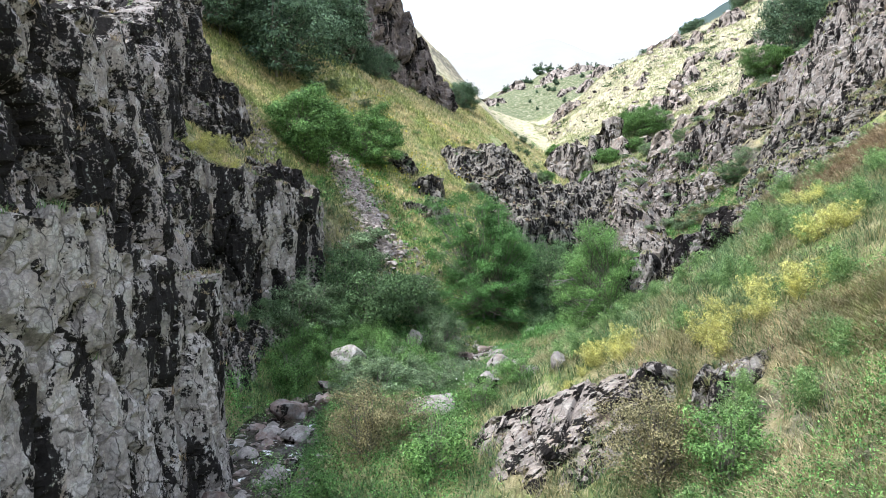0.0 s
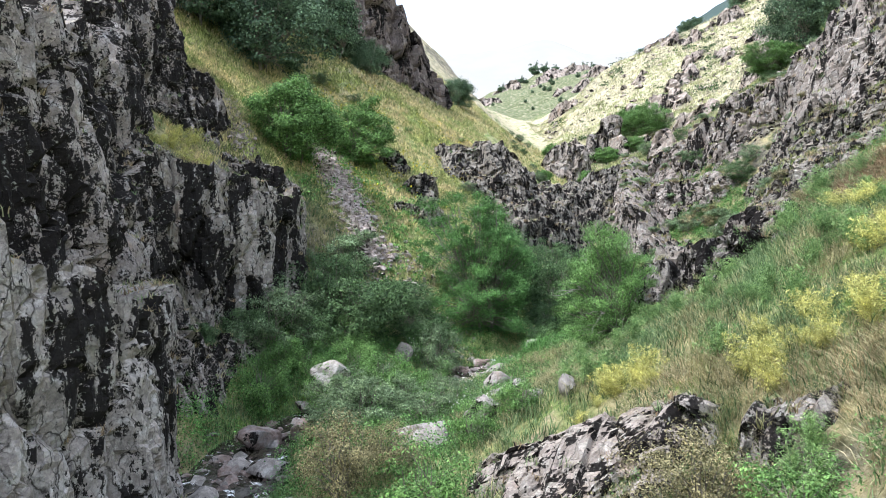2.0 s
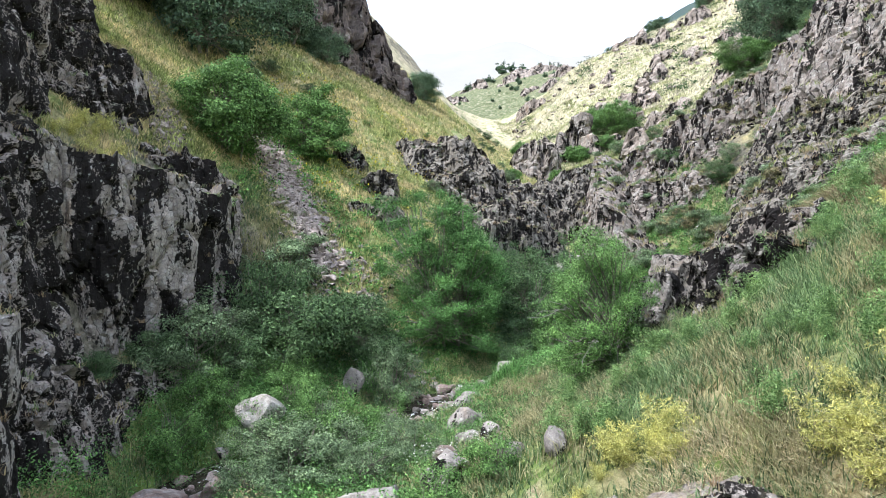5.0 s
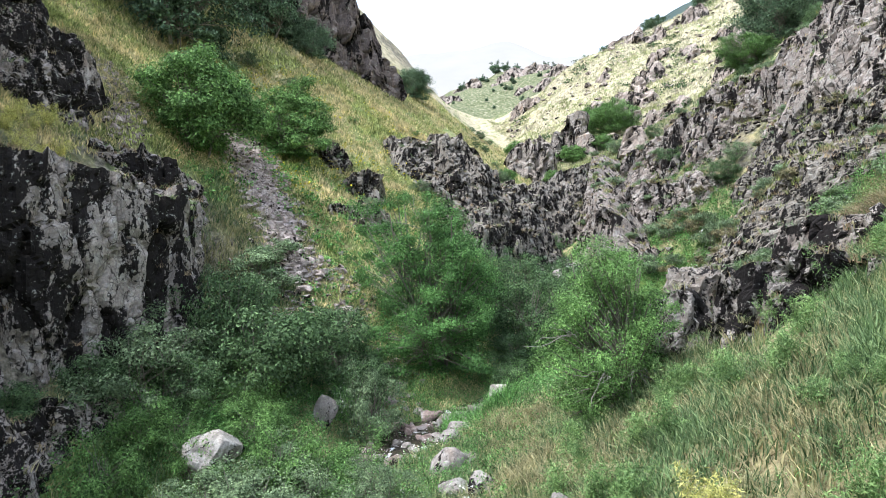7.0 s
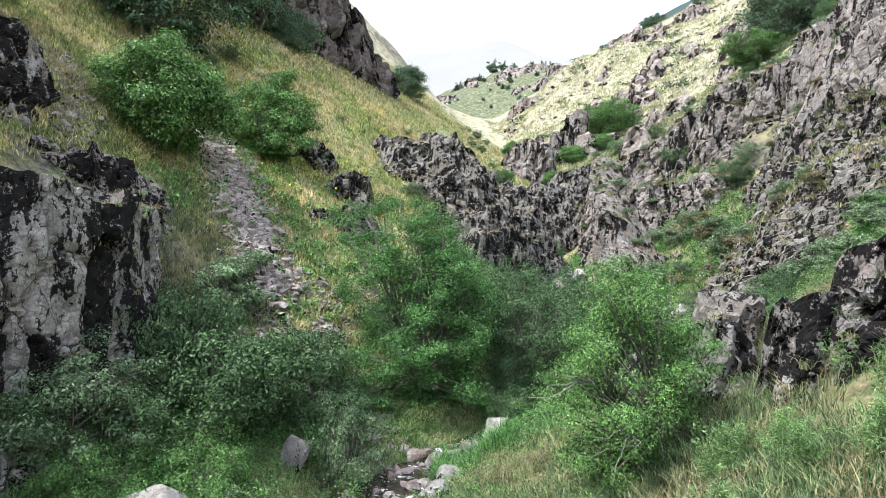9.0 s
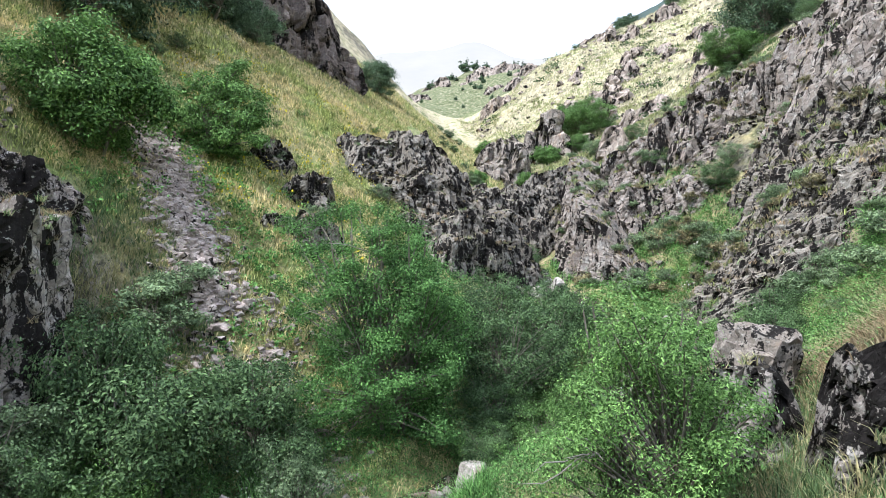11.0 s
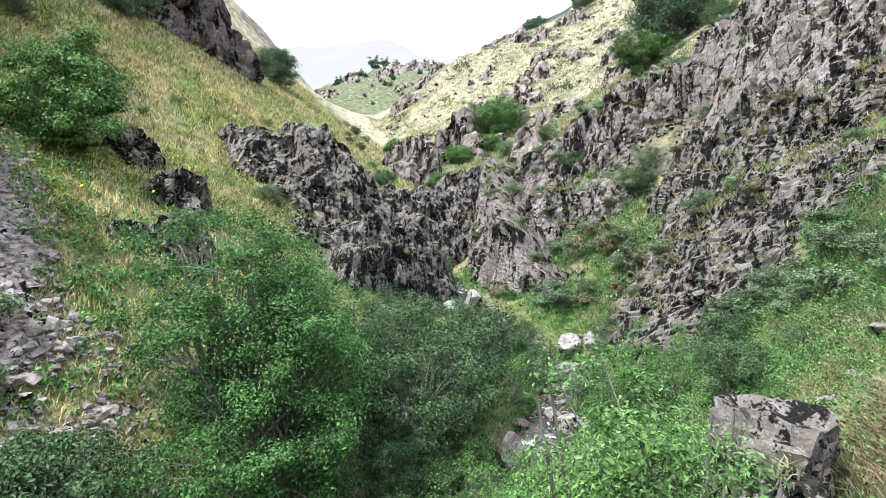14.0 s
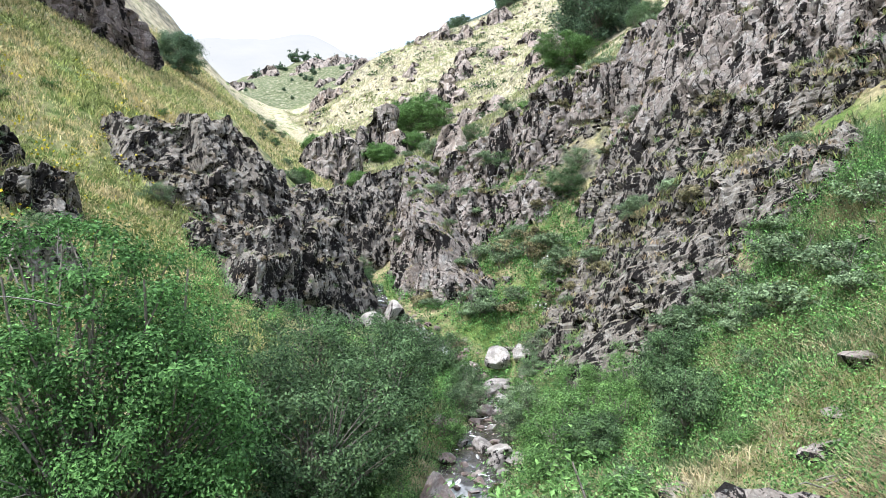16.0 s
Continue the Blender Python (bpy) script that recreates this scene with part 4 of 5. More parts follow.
boulder(17.8, 49.8, (0.8, 0.6, 0.45), ROCK_PALE, PALE, 20, 0.2)
boulder(14.3, 55.0, (1.1, 0.8, 0.85), ROCK_WHITE, "white boulder in the mouth of the cleft", 21, lift=6.2)
boulder(13.0, 55.0, (0.8, 0.6, 0.65), ROCK_WHITE, PALE, 22, lift=5.95)
boulder(10.9, 40.4, (0.95, 0.8, 0.85), ROCK_WET, "grey rounded boulder above a small fall", 23, lift=2.3)
boulder(13.6, 42.8, (0.55, 0.45, 0.4), ROCK_PALE, PALE, 34, lift=2.85)
boulder(12.6, 33.5, (1.0, 0.6, 0.3), ROCK_SLAB, "flat grey rock in the grass bank", 35, 0.62)
boulder(13.5, 33.3, (0.7, 0.5, 0.35), ROCK_SLAB, "flat grey rock in the grass bank", 36, 0.62)
boulder(14.8, 30.9, (1.0, 0.6, 0.3), ROCK_SLAB, "flat grey rock in the grass bank", 37, 0.62)
boulder(15.8, 31.4, (0.7, 0.5, 0.3), ROCK_SLAB, "flat grey rock in the grass bank", 38, 0.62)
boulder(17.5, 32.0, (0.9, 0.6, 0.35), ROCK_SLAB, "flat grey rock in the grass bank", 39, 0.62)
boulder(13.9, 40.6, (0.6, 0.5, 0.4), ROCK_PALE, PALE, 24, 0.2)
boulder(12.6, 44.2, (0.6, 0.5, 0.4), ROCK_WET, DARK, 25, 0.2)
boulder(9.8, 27.6, (1.05, 0.66, 0.9), ROCK_CAP, "square grey boulder crowned with black lichen", 26, lift=6.35, detail=4, turn=-0.88)
for k, (x, y, w) in enumerate(((10.6, 30.3, 0.42), (11.2, 30.9, 0.36), (10.1, 31.2, 0.3), (11.4, 32.6, 0.7), (12.3, 32.9, 0.6), (12.0, 31.9, 0.5), (12.9, 31.8, 0.45))):
    boulder(x, y, (w, w * 0.75, w * 0.5), ROCK_PALE, "flat pale rock in the grass bank", 27 + k, 0.36)


for k, (x, y, size, mat) in enumerate(((2.4, 27.3, (0.65, 0.5, 0.5), ROCK_PALE), (3.0, 24.8, (0.5, 0.4, 0.4), ROCK_PALE), (3.1, 22.0, (0.62, 0.5, 0.42), ROCK_PALE), (4.0, 20.9, (0.4, 0.35, 0.4), ROCK_PALE),
                                       (1.5, 22.6, (0.85, 0.65, 0.75), ROCK_PALE), (1.7, 24.6, (0.5, 0.4, 0.4), ROCK_WET), (0.9, 29.0, (0.5, 0.4, 0.45), ROCK_WET), (2.6, 29.6, (0.55, 0.4, 0.4), ROCK_PALE))):
    boulder(x, y, size, mat, "grey boulder among herbs on the valley floor", 50 + k, 0.28)
for k, (x, y, w, mat) in enumerate(((13.5, 41.3, 0.5, ROCK_PALE), (11.9, 42.2, 0.45, ROCK_WET), (13.9, 42.0, 0.6, ROCK_WHITE), (12.0, 39.2, 0.5, ROCK_WET), (13.0, 39.9, 0.45, ROCK_PALE), (16.9, 47.6, 0.5, ROCK_WHITE), (16.2, 48.4, 0.55, ROCK_WET), (18.0, 49.0, 0.5, ROCK_PALE), (15.4, 46.4, 0.5, ROCK_WET))):
    boulder(x, y, (w, w * 0.8, w * 0.7), mat, PALE if mat is not ROCK_WET else DARK, 70 + k, lift=float(np.interp(y, FINE_Y, STREAM_Z)) + 0.3 * w)


def joined_stones(name, meshes, places, label, category):
    """Many small stones as one mesh. places: x, y, z, size."""
    vs, fs, n = [], [], 0
    shapes = []
    for me in meshes:
        me.calc_loop_triangles()
        v = np.array([q.co[:] for q in me.vertices])
        shapes.append((v, np.array([t.vertices[:] for t in me.loop_triangles])))
    r = np.random.default_rng(5)
    for x, y, z, size in places:
        v, f = shapes[r.integers(len(shapes))]
        m = np.array(Euler(r.uniform(-0.5, 0.5, 3) + (0, 0, r.uniform(0, 6.3))).to_matrix())
        vs.append((v * size) @ m.T + (x, y, z))
        fs.append(f + n)
        n += len(v)
    ob = new(name, mesh_from(name, np.concatenate(vs), np.concatenate(fs), meshes[0].materials[0]))
    return tagged(ob, label, category, kind="stuff")


# rounded boulders strewn along the water
def stream_boulders():
    r = np.random.default_rng(77)
    shapes = [boulder_mesh("boulder", 200 + k) for k in range(6)]
    for k, me in enumerate(shapes):
        me.materials.append(ROCK_WET if k % 3 == 0 else ROCK_PALE)
    for n in range(44):
        k = r.integers(290, 400) if n < 26 else r.integers(400, 470)
        x, y = STREAM_XY[k, 0] + r.normal(0, 0.75), STREAM_XY[k, 1] + r.normal(0, 0.3)
        w = r.uniform(0.22, 0.55)
        me = shapes[r.integers(6)]
        ob = new("boulder", me)
        ob.matrix_basis = Matrix.LocRotScale((x, y, max(float(ground(x, y)), STREAM_Z[k] - 0.15) + 0.2 * w), Euler((r.normal(0, 0.2), r.normal(0, 0.2), r.uniform(0, 6))), (w, w * 0.8, w * 0.62))
        tagged(ob, "dark wet boulder in the stream" if me.materials[0] is ROCK_WET else "pale grey boulder beside the stream", "boulder", "stream boulders")


stream_boulders()


# stones along the bed
def bed_stones():
    r, out = np.random.default_rng(12), []
    for _ in range(1500):
        k = r.integers(260, 480)
        off = r.normal(0, 0.7) * (STREAM_W[k] + 0.3)
        x, y = STREAM_XY[k, 0] + off, STREAM_XY[k, 1] + r.normal(0, 0.4)
        size = min(0.55, 0.1 + r.exponential(0.11))
        out.append((x, y, max(float(ground(x, y)), STREAM_Z[k] - 0.12) + size * 0.15, size))
    joined_stones("stream_stones", stone_meshes(ROCK_WET, 14, 3), out[:1150], "wet brown and grey stones along the stream bed", "stones")
    joined_stones("bank_stones", stone_meshes(ROCK_PALE, 14, 4), out[1150:], "pale grey stones along the stream banks", "stones")


bed_stones()


# rubble on the rocky side
def rubble():
    r, out = np.random.default_rng(19), []
    while len(out) < 2600:
        x, y = r.uniform(19, 36), r.uniform(34, 64)
        if fbm(np.array([[x / 3, y / 3, 0]]), 3, 77)[0] > -0.02:
            size = min(0.6, 0.08 + r.exponential(0.13))
            out.append((x, y, float(ground(x, y)) + 0.2 * size, size))
    joined_stones("rubble", stone_meshes(ROCK_MID, 14, 6), out, "broken grey rubble on the rocky slope", "rubble")


rubble()


def far_rubble():
    r = np.random.default_rng(23)
    xy = np.stack([r.uniform(26, 80, 900), r.uniform(78, 165, 900)], 1)
    size = np.minimum(1.4, 0.2 + r.exponential(0.28, 900))
    places = [(x, y, z + 0.1 * w, w) for (x, y), z, w in zip(xy, ground(xy[:, 0], xy[:, 1]), size)]
    joined_stones("rubble", stone_meshes(ROCK_SUNNY, 14, 8), places, "weathered stones on the sunlit slope", "rubble")


far_rubble()


# leaves, twigs and blades
def tubes(paths, sides=5):
    """Tapered tubes: a list of (points, radii)."""
    vs, fs, n = [], [], 0
    a = np.linspace(0, 2 * np.pi, sides, endpoint=False)
    for p, rad in paths:
        p = np.asarray(p, float)
        t = np.gradient(p, axis=0)
        t /= np.linalg.norm(t, axis=1)[:, None] + 1e-9
        ref = np.where(np.abs(t[:, 2:]) > 0.9, (1.0, 0, 0), (0, 0, 1.0))
        u = np.cross(t, ref)
        u /= np.linalg.norm(u, axis=1)[:, None]
        w = np.cross(t, u)
        ring = p[:, None] + np.asarray(rad)[:, None, None] * (np.cos(a)[None, :, None] * u[:, None] + np.sin(a)[None, :, None] * w[:, None])
        vs.append(ring.reshape(-1, 3))
        i = np.arange(len(p) * sides).reshape(len(p), sides)
        j = np.roll(i, -1, 1)
        fs.append(np.stack([i[:-1], j[:-1], j[1:], i[1:]], -1).reshape(-1, 4) + n)
        n += len(p) * sides
    return np.concatenate(vs), np.concatenate(fs)


def leaves(centres, size, r, droop=0.3, narrow=0.5, up=0.7, lie=None):
    """One folded rhombic leaf at each centre."""
    n = len(centres)
    nor = r.normal(size=(n, 3)) * 0.75 + (0, 0, up) if lie is None else r.normal(size=(n, 3)) * 0.33 + lie
    nor /= np.linalg.norm(nor, axis=1)[:, None]
    d = r.normal(size=(n, 3)) + (0, 0, -droop)
    d -= (d * nor).sum(1)[:, None] * nor
    d /= np.linalg.norm(d, axis=1)[:, None] + 1e-9
    w = np.cross(nor, d)
    ln = size * r.uniform(0.65, 1.35, n)[:, None]
    fold = nor * ln * 0.12
    v = np.stack([centres - d * ln * 0.5, centres + w * ln * narrow * 0.5 + fold, centres + d * ln * 0.5, centres - w * ln * narrow * 0.5 + fold], 1)
    return v.reshape(-1, 3), np.arange(4 * n).reshape(n, 4)


def plant(name, label, category, group, x, y, height, radius, mat, s, count, size, clusters=60, stems=1, low=0.15, bark=BARK, narrow=0.5, spread=0.17, z=None, up=0.7, bare=0):
    """A tree or shrub: stems and limbs that carry clusters of small leaves, in an uneven crown with gaps."""
    r = np.random.default_rng(s)
    root = tagged(new(name), label, category, group)
    root.location = (x, y, float(ground(x, y)) - 0.05 if z is None else z)
    mid, half = height * (1 + low) / 2, height * (1 - low) / 2
    c = []
    lump = r.normal(size=(16, 3))
    lump /= np.linalg.norm(lump, axis=1)[:, None]
    grow = r.uniform(-0.55, 0.5, 16)
    while len(c) < clusters:
        q = r.normal(size=3)
        q /= np.linalg.norm(q)
        reach = (1 + (grow * np.clip(lump @ q, 0, 1) ** 6).sum()) * r.uniform(0.25, 1) ** 0.45
        c.append((q[0] * radius * reach, q[1] * radius * reach, mid + q[2] * half * reach))
    c = np.array(c)
    paths = []
    bases = [(0, 0)] if stems == 1 else r.normal(0, 0.12 * radius, (stems, 2))
    trunks = []
    for bx, by in bases:
        top = np.array([bx * 2.5 + r.normal(0, 0.12 * radius), by * 2.5 + r.normal(0, 0.12 * radius), height * 0.85])
        f = np.linspace(0, 1, 7)[:, None]
        p = np.array([bx, by, -0.25]) * (1 - f) + top * f + np.sin(f * 5 + r.uniform(0, 6)) * 0.03 * radius * (f > 0)
        rad = height * 0.022 / math.sqrt(stems) * (1 - 0.8 * f[:, 0]) + 0.006
        paths.append([(p, rad)])
        trunks.append(p)
    for q in c:
        own = r.integers(len(trunks))
        p = trunks[own]
        zc = np.clip((q[2] - 0.25 * height) * r.uniform(0.4, 0.8), 0.1 * height, 0.8 * height)
        start = np.array([np.interp(zc, p[:, 2], p[:, k]) for k in range(2)] + [zc])
        f = np.linspace(0, 1, 5)[:, None]
        bend = np.array([0, 0, 1.0]) * np.sin(np.pi * f) * r.uniform(0.0, 0.12) * radius
        th = height * 0.006 + 0.004
        paths[own].append((start * (1 - f) + q * f + bend, th * (1 - 0.75 * f[:, 0])))
    for own in paths:
        v, fc = tubes(own)
        part("trunk" if name == "tree" else "stem", mesh_from(name + "_wood", v, fc, bark, True), None, root)
    for q in c[r.permutation(clusters)[:bare]]:
        twigs = []
        start = q * (0.75, 0.75, 0.9)
        for _ in range(7):
            aim = (q - (0, 0, mid)) / radius + r.normal(0, 0.45, 3) + (0, 0, 0.15)
            ln = r.uniform(0.18, 0.42) * radius
            f = np.linspace(0, 1, 5)[:, None]
            twigs.append((start + aim * ln * f + r.normal(0, 0.03 * radius, (5, 3)) * f, (0.011 + 0.004 * radius) * (1 - 0.8 * f[:, 0])))
        v, fc = tubes(twigs, 4)
        part("bare_branch", mesh_from(name + "_twigs", v, fc, TWIG, True), None, root, "bare pale grey branch")
    which = r.integers(0, clusters, count)
    along = np.where(r.random(count) < 0.25, r.uniform(0.55, 1, count), 1.0)[:, None]
    axis = np.array([0, 0, mid - 0.2 * half])
    centre = axis + (c[which] - axis) * along
    sig = radius * spread * r.uniform(0.7, 1.3, clusters)[which][:, None]
    off = r.normal(size=(count, 3)) * (1, 1, 0.75)
    centre = centre + off * sig * (1, 1, 0.8)
    lie = 0.55 * off + (0, 0, 0.45) + 0.25 * (c[which] - axis) / radius
    centre[:, 2] = np.maximum(centre[:, 2], 0.03 * height)
    v, fc = leaves(centre, size, r, narrow=narrow, lie=lie)
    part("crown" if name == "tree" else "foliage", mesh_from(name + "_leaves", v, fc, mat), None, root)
    return root


def again(ob, x, y, scale, turn, label="", tall=1.0):
    """A copy of a plant elsewhere, kept out of the water."""
    away = np.hypot(STREAM_XY[:, 0] - x, STREAM_XY[:, 1] - y)
    k = int(np.argmin(away))
    clear = STREAM_W[k] + 0.35 + 0.5 * scale
    if away[k] < clear:
        x += math.copysign(clear - away[k], x - STREAM_XY[k, 0])
    c = copy_thing(ob, Matrix.LocRotScale((x, y, float(ground(x, y)) - 0.05), Euler((0, 0, turn)), (scale, scale, scale * tall)))
    return tagged(c, label)


def dry_bank(c):
    d = np.min(np.hypot(c[:, None, 0] - STREAM_XY[None, ::4, 0], c[:, None, 1] - STREAM_XY[None, ::4, 1]) - STREAM_W[None, ::4], 1)
    return d > 0.3


# trees
plant("tree", "round green tree standing by the stream", "tree", "trees", 2.9, 37.3, 8.0, 3.1, LEAF_TREE, 1, 100000, 0.092, 210, 5, -0.15, spread=0.085, bare=6)
plant("tree", "fresh green small tree on the stream bank", "tree", "trees", 6.6, 26.0, 5.0, 2.0, LEAF_LIGHT, 2, 56000, 0.066, 150, 5, -0.08, spread=0.088, narrow=0.42, bare=4)
t3 = plant("tree", "bright green tree on the slope above the bluff", "tree", "trees", -9.3, 42.6, 6.0, 3.1, LEAF_LIGHT, 3, 38000, 0.16, 130, 3, -0.05, spread=0.115)
plant("tree", "bushy green tree on the grass slope", "tree", "trees", -5.9, 50.0, 4.7, 2.2, LEAF_LIGHT, 4, 22000, 0.16, 90, 3, -0.05, spread=0.12)
t5 = plant("tree", "dark green broad tree high on the slope", "tree", "trees", -14.5, 54.5, 9.0, 4.7, LEAF_DARK, 5, 26000, 0.28, 110, 2, 0.0, spread=0.13)
again(t5, -11.5, 66, 0.95, 2.0)
again(t5, -19.5, 53.5, 0.95, 4.0)
again(t5, -24, 58, 1.2, 1.0)
again(t5, -18, 63, 1.1, 5.2)
again(t5, -7.6, 68.5, 0.45, 0.7, "dark green bush at the foot of the rock tower")
again(t5, 3.2, 92, 0.5, 3.3, "dark green bush beside the rock tower")
again(t5, 49, 84, 1.0, 2.5, "dark green tree high on the rocks")
again(t5, 54, 88, 0.9, 0.4)
again(t3, 44.5, 83, 1.05, 1.4, "grey green bush above the rock wall", 0.75)
again(t3, 35, 107, 1.25, 3.0, "green bush on the sunlit slope", 0.8)
again(t3, 30, 108, 0.8, 4.4, "green bush on the sunlit slope", 0.9)
again(t3, 37, 124, 0.6, 5.0, "green bush on the sunlit slope", 0.9)
again(t3, 30.5, 97, 0.55, 0.5, "green bush on the sunlit slope", 0.9)
t7 = plant("tree", "small dark tree on a distant hill", "tree", "trees", 47, 300, 5.4, 2.8, LEAF_DARK, 16, 1600, 0.75, 40, 2, 0.0, spread=0.14)
for x, y, k, a in ((52, 300, 0.6, 0), (57, 298, 0.45, 1), (66, 300, 0.55, 2), (71, 299, 0.5, 3), (75, 300, 0.6, 4), (40, 296, 0.4, 5), (30, 290, 0.5, 6), (61, 180, 0.6, 2), (70, 170, 0.8, 1), (82, 168, 0.9, 5), (90, 175, 1.0, 3)):
    again(t7 if y > 200 else t5, x, y, (1.3 if y > 200 else 1.0) * k, a, "small dark tree on a distant hill")

# shrubs
s1 = plant("shrub", "dark green leafy shrub above the stream", "shrub", "shrubs", -3.4, 32.8, 3.9, 2.4, LEAF_SHRUB, 11, 15000, 0.135, 75, 6, -0.03, spread=0.11)
again(s1, -5.2, 34.3, 0.75, 1.0, tall=1.4)
again(s1, -1.6, 35.0, 0.8, 2.2)
again(s1, -6.4, 31.3, 0.6, 3.0)
again(s1, -8.3, 30.2, 0.5, 0.4)
again(s1, -9.6, 27.8, 0.5, 5.4)
again(s1, -0.2, 33.4, 0.6, 5.0)
s3 = plant("shrub", "grey green shrub with dense small leaves", "shrub", "shrubs", -7.2, 30.9, 3.0, 1.7, LEAF_GREY, 12, 11000, 0.11, 60, 6, 0.0, spread=0.13)
again(s3, 0.3, 32.2, 0.62, 1.0, "upright grey green willow bush by the stream", 1.35)
again(s3, -2.7, 24.4, 0.75, 0.5, "low grey green willow shrub", 0.75)
for k, (x, y, w) in enumerate(((-1.2, 25.4, 0.55), (-3.3, 25.2, 0.6), (-0.5, 23.8, 0.5), (-2.0, 26.8, 0.6), (0.5, 25.6, 0.5), (-3.2, 23.0, 0.5))):
    again(s3, x, y, w, 3.5 + k, "low grey green willow shrub", 0.85)
s4 = plant("shrub", "olive brown shrub with thin twigs", "shrub", "shrubs", -2.3, 18.6, 2.3, 1.25, LEAF_OLIVE, 13, 12000, 0.058, 60, 8, 0.02)
again(s4, 4.7, 13.6, 1.0, 1.0)
again(s4, -1.2, 19.6, 0.7, 4.0)
s5 = plant("shrub", "fresh green leafy bush at the stream", "shrub", "shrubs", -0.3, 17.0, 1.7, 1.1, LEAF_LIGHT, 14, 5200, 0.085, 40, 6, 0.02)
again(s5, -4.0, 15.6, 0.9, 1.0)
again(s5, 5.6, 11.9, 0.8, 2.6)
again(s5, 1.2, 20.6, 0.7, 2.0)
again(s5, 2.6, 21.6, 0.7, 5.0)
s6 = plant("shrub", "spreading green willow shrub by the stream", "shrub", "shrubs", 7.2, 39.6, 3.9, 2.1, LEAF_SHRUB, 15, 16000, 0.11, 75, 6, -0.05, spread=0.11)
again(s6, 9.6, 42.6, 0.95, 1.0)
again(s6, 8.0, 45.0, 0.9, 2.0)
again(s6, 11.4, 46.2, 0.85, 3.0)
again(s6, 5.6, 42.0, 0.9, 4.0)
again(s6, 12.6, 50.0, 0.6, 5.0)
again(s6, 4.8, 34.8, 0.45, 1.5)
again(s3, 14.6, 42.6, 0.62, 2.5)
again(s1, 15.2, 35.0, 0.5, 1.2, "dark green bush on the bank")
again(s1, 13.7, 36.4, 0.42, 4.2, "dark green bush on the bank")
again(s6, 6.4, 37.6, 0.6, 1.1)
again(s6, 8.6, 40.6, 0.55, 2.6)
again(s6, 15.0, 50.6, 0.5, 0.6)
again(s5, 16.6, 50.4, 0.9, 3.6)
again(s6, 14.2, 52.4, 0.36, 4.6)
again(s3, 19.8, 48.6, 0.5, 4.0)
again(s6, 16.0, 48.6, 0.42, 4.0)
again(s6, 15.0, 61.0, 0.5, 1.6)
again(s6, 15.8, 65.5, 0.6, 2.6)
again(s5, 13.9, 43.6, 0.7, 2.0)
again(s3, 15.9, 46.6, 0.5, 5.0)
again(s5, 15.2, 37.4, 0.8, 1.2)
again(s5, 13.4, 37.6, 0.9, 2.2)
again(s5, 17.2, 40.6, 0.7, 3.2)
for k, (x, y) in enumerate(((13.2, 34.6), (14.4, 35.4), (16.4, 36.2), (12.4, 36.0), (18.2, 38.4), (16.8, 38.6), (17.4, 37.4), (12.8, 35.2), (11.2, 34.4), (15.0, 33.2), (17.6, 35.0), (12.2, 32.6), (19.0, 41.6), (16.2, 47.0), (18.6, 47.6))):
    again((s3, s5)[k % 2], x, y, 0.28 + 0.04 * (k % 5), k * 1.3, "low green bush on the bank", 0.7)
for k, (x, y, w) in enumerate(((14.0, 38.7, 0.9), (15.0, 39.3, 1.0), (16.0, 40.0, 0.9), (14.6, 40.6, 0.8), (16.6, 41.6, 0.9), (15.6, 42.6, 0.8), (12.9, 37.0, 0.8), (17.8, 43.6, 0.8), (18.4, 41.0, 0.7), (16.9, 45.0, 0.8), (13.6, 37.9, 0.7), (17.2, 39.4, 0.8), (19.4, 45.4, 0.7))):
    again(s5, x, y, w, 1.7 * k, "lush green bush on the stream bank", 0.8)
again(s1, 17.6, 38.0, 0.5, 0.8, "dark green bush on the bank")
again(s1, 19.4, 39.2, 0.36, 2.8, "dark green bush on the bank")
floor_rng = np.random.default_rng(90)
for k in range(30):
    x, y = floor_rng.uniform(-7.0, 0.2), floor_rng.uniform(25.5, 33.5)
    if dry_bank(np.array([[x, y]]))[0]:
        again(s5, x, y, floor_rng.uniform(0.45, 0.9), 1.9 * k, "leafy green herb clump on the valley floor", floor_rng.uniform(0.8, 1.3))
# small bushes rooted in the ledges of the rocks
s8 = plant("shrub", "small green bush rooted on a rock ledge", "shrub", "shrubs", 21.2, 41.4, 1.1, 0.75, LEAF_GREY, 17, 1900, 0.09, 26, 4, 0.0, spread=0.13)
s9 = plant("shrub", "small dry brown bush on a rock ledge", "shrub", "shrubs", 26.4, 43.0, 0.9, 0.8, LEAF_OLIVE, 18, 1000, 0.12, 26, 6, 0.0, spread=0.13)
ledge_rng = np.random.default_rng(88)
ledge_at = np.concatenate(LEDGES)
ledge_at = ledge_at[(ledge_at[:, 0] > 19) & (ledge_at[:, 1] > 34) & (ledge_at[:, 1] < 80)]
for k, q in enumerate(ledge_at[ledge_rng.choice(len(ledge_at), 120, replace=False)]):
    w = ledge_rng.uniform(0.45, 1.25)
    c = copy_thing((s8, s9)[k % 3 == 1], Matrix.LocRotScale((q[0], q[1], q[2] - 0.08), Euler((0, 0, k * 1.1)), (w, w, w * 0.85)))
for k, (x, y, w) in enumerate(((6.2, 36.4, 0.9), (7.4, 36.5, 1.0), (8.4, 37.8, 0.9), (6.9, 35.4, 0.9), (9.6, 37.3, 0.8), (5.6, 35.0, 0.8), (8.7, 39.0, 0.9), (7.7, 38.2, 1.0), (9.7, 40.2, 0.7))):
    again(s5, x, y, w, 2.1 * k, "lush green bush on the stream bank", 0.9)
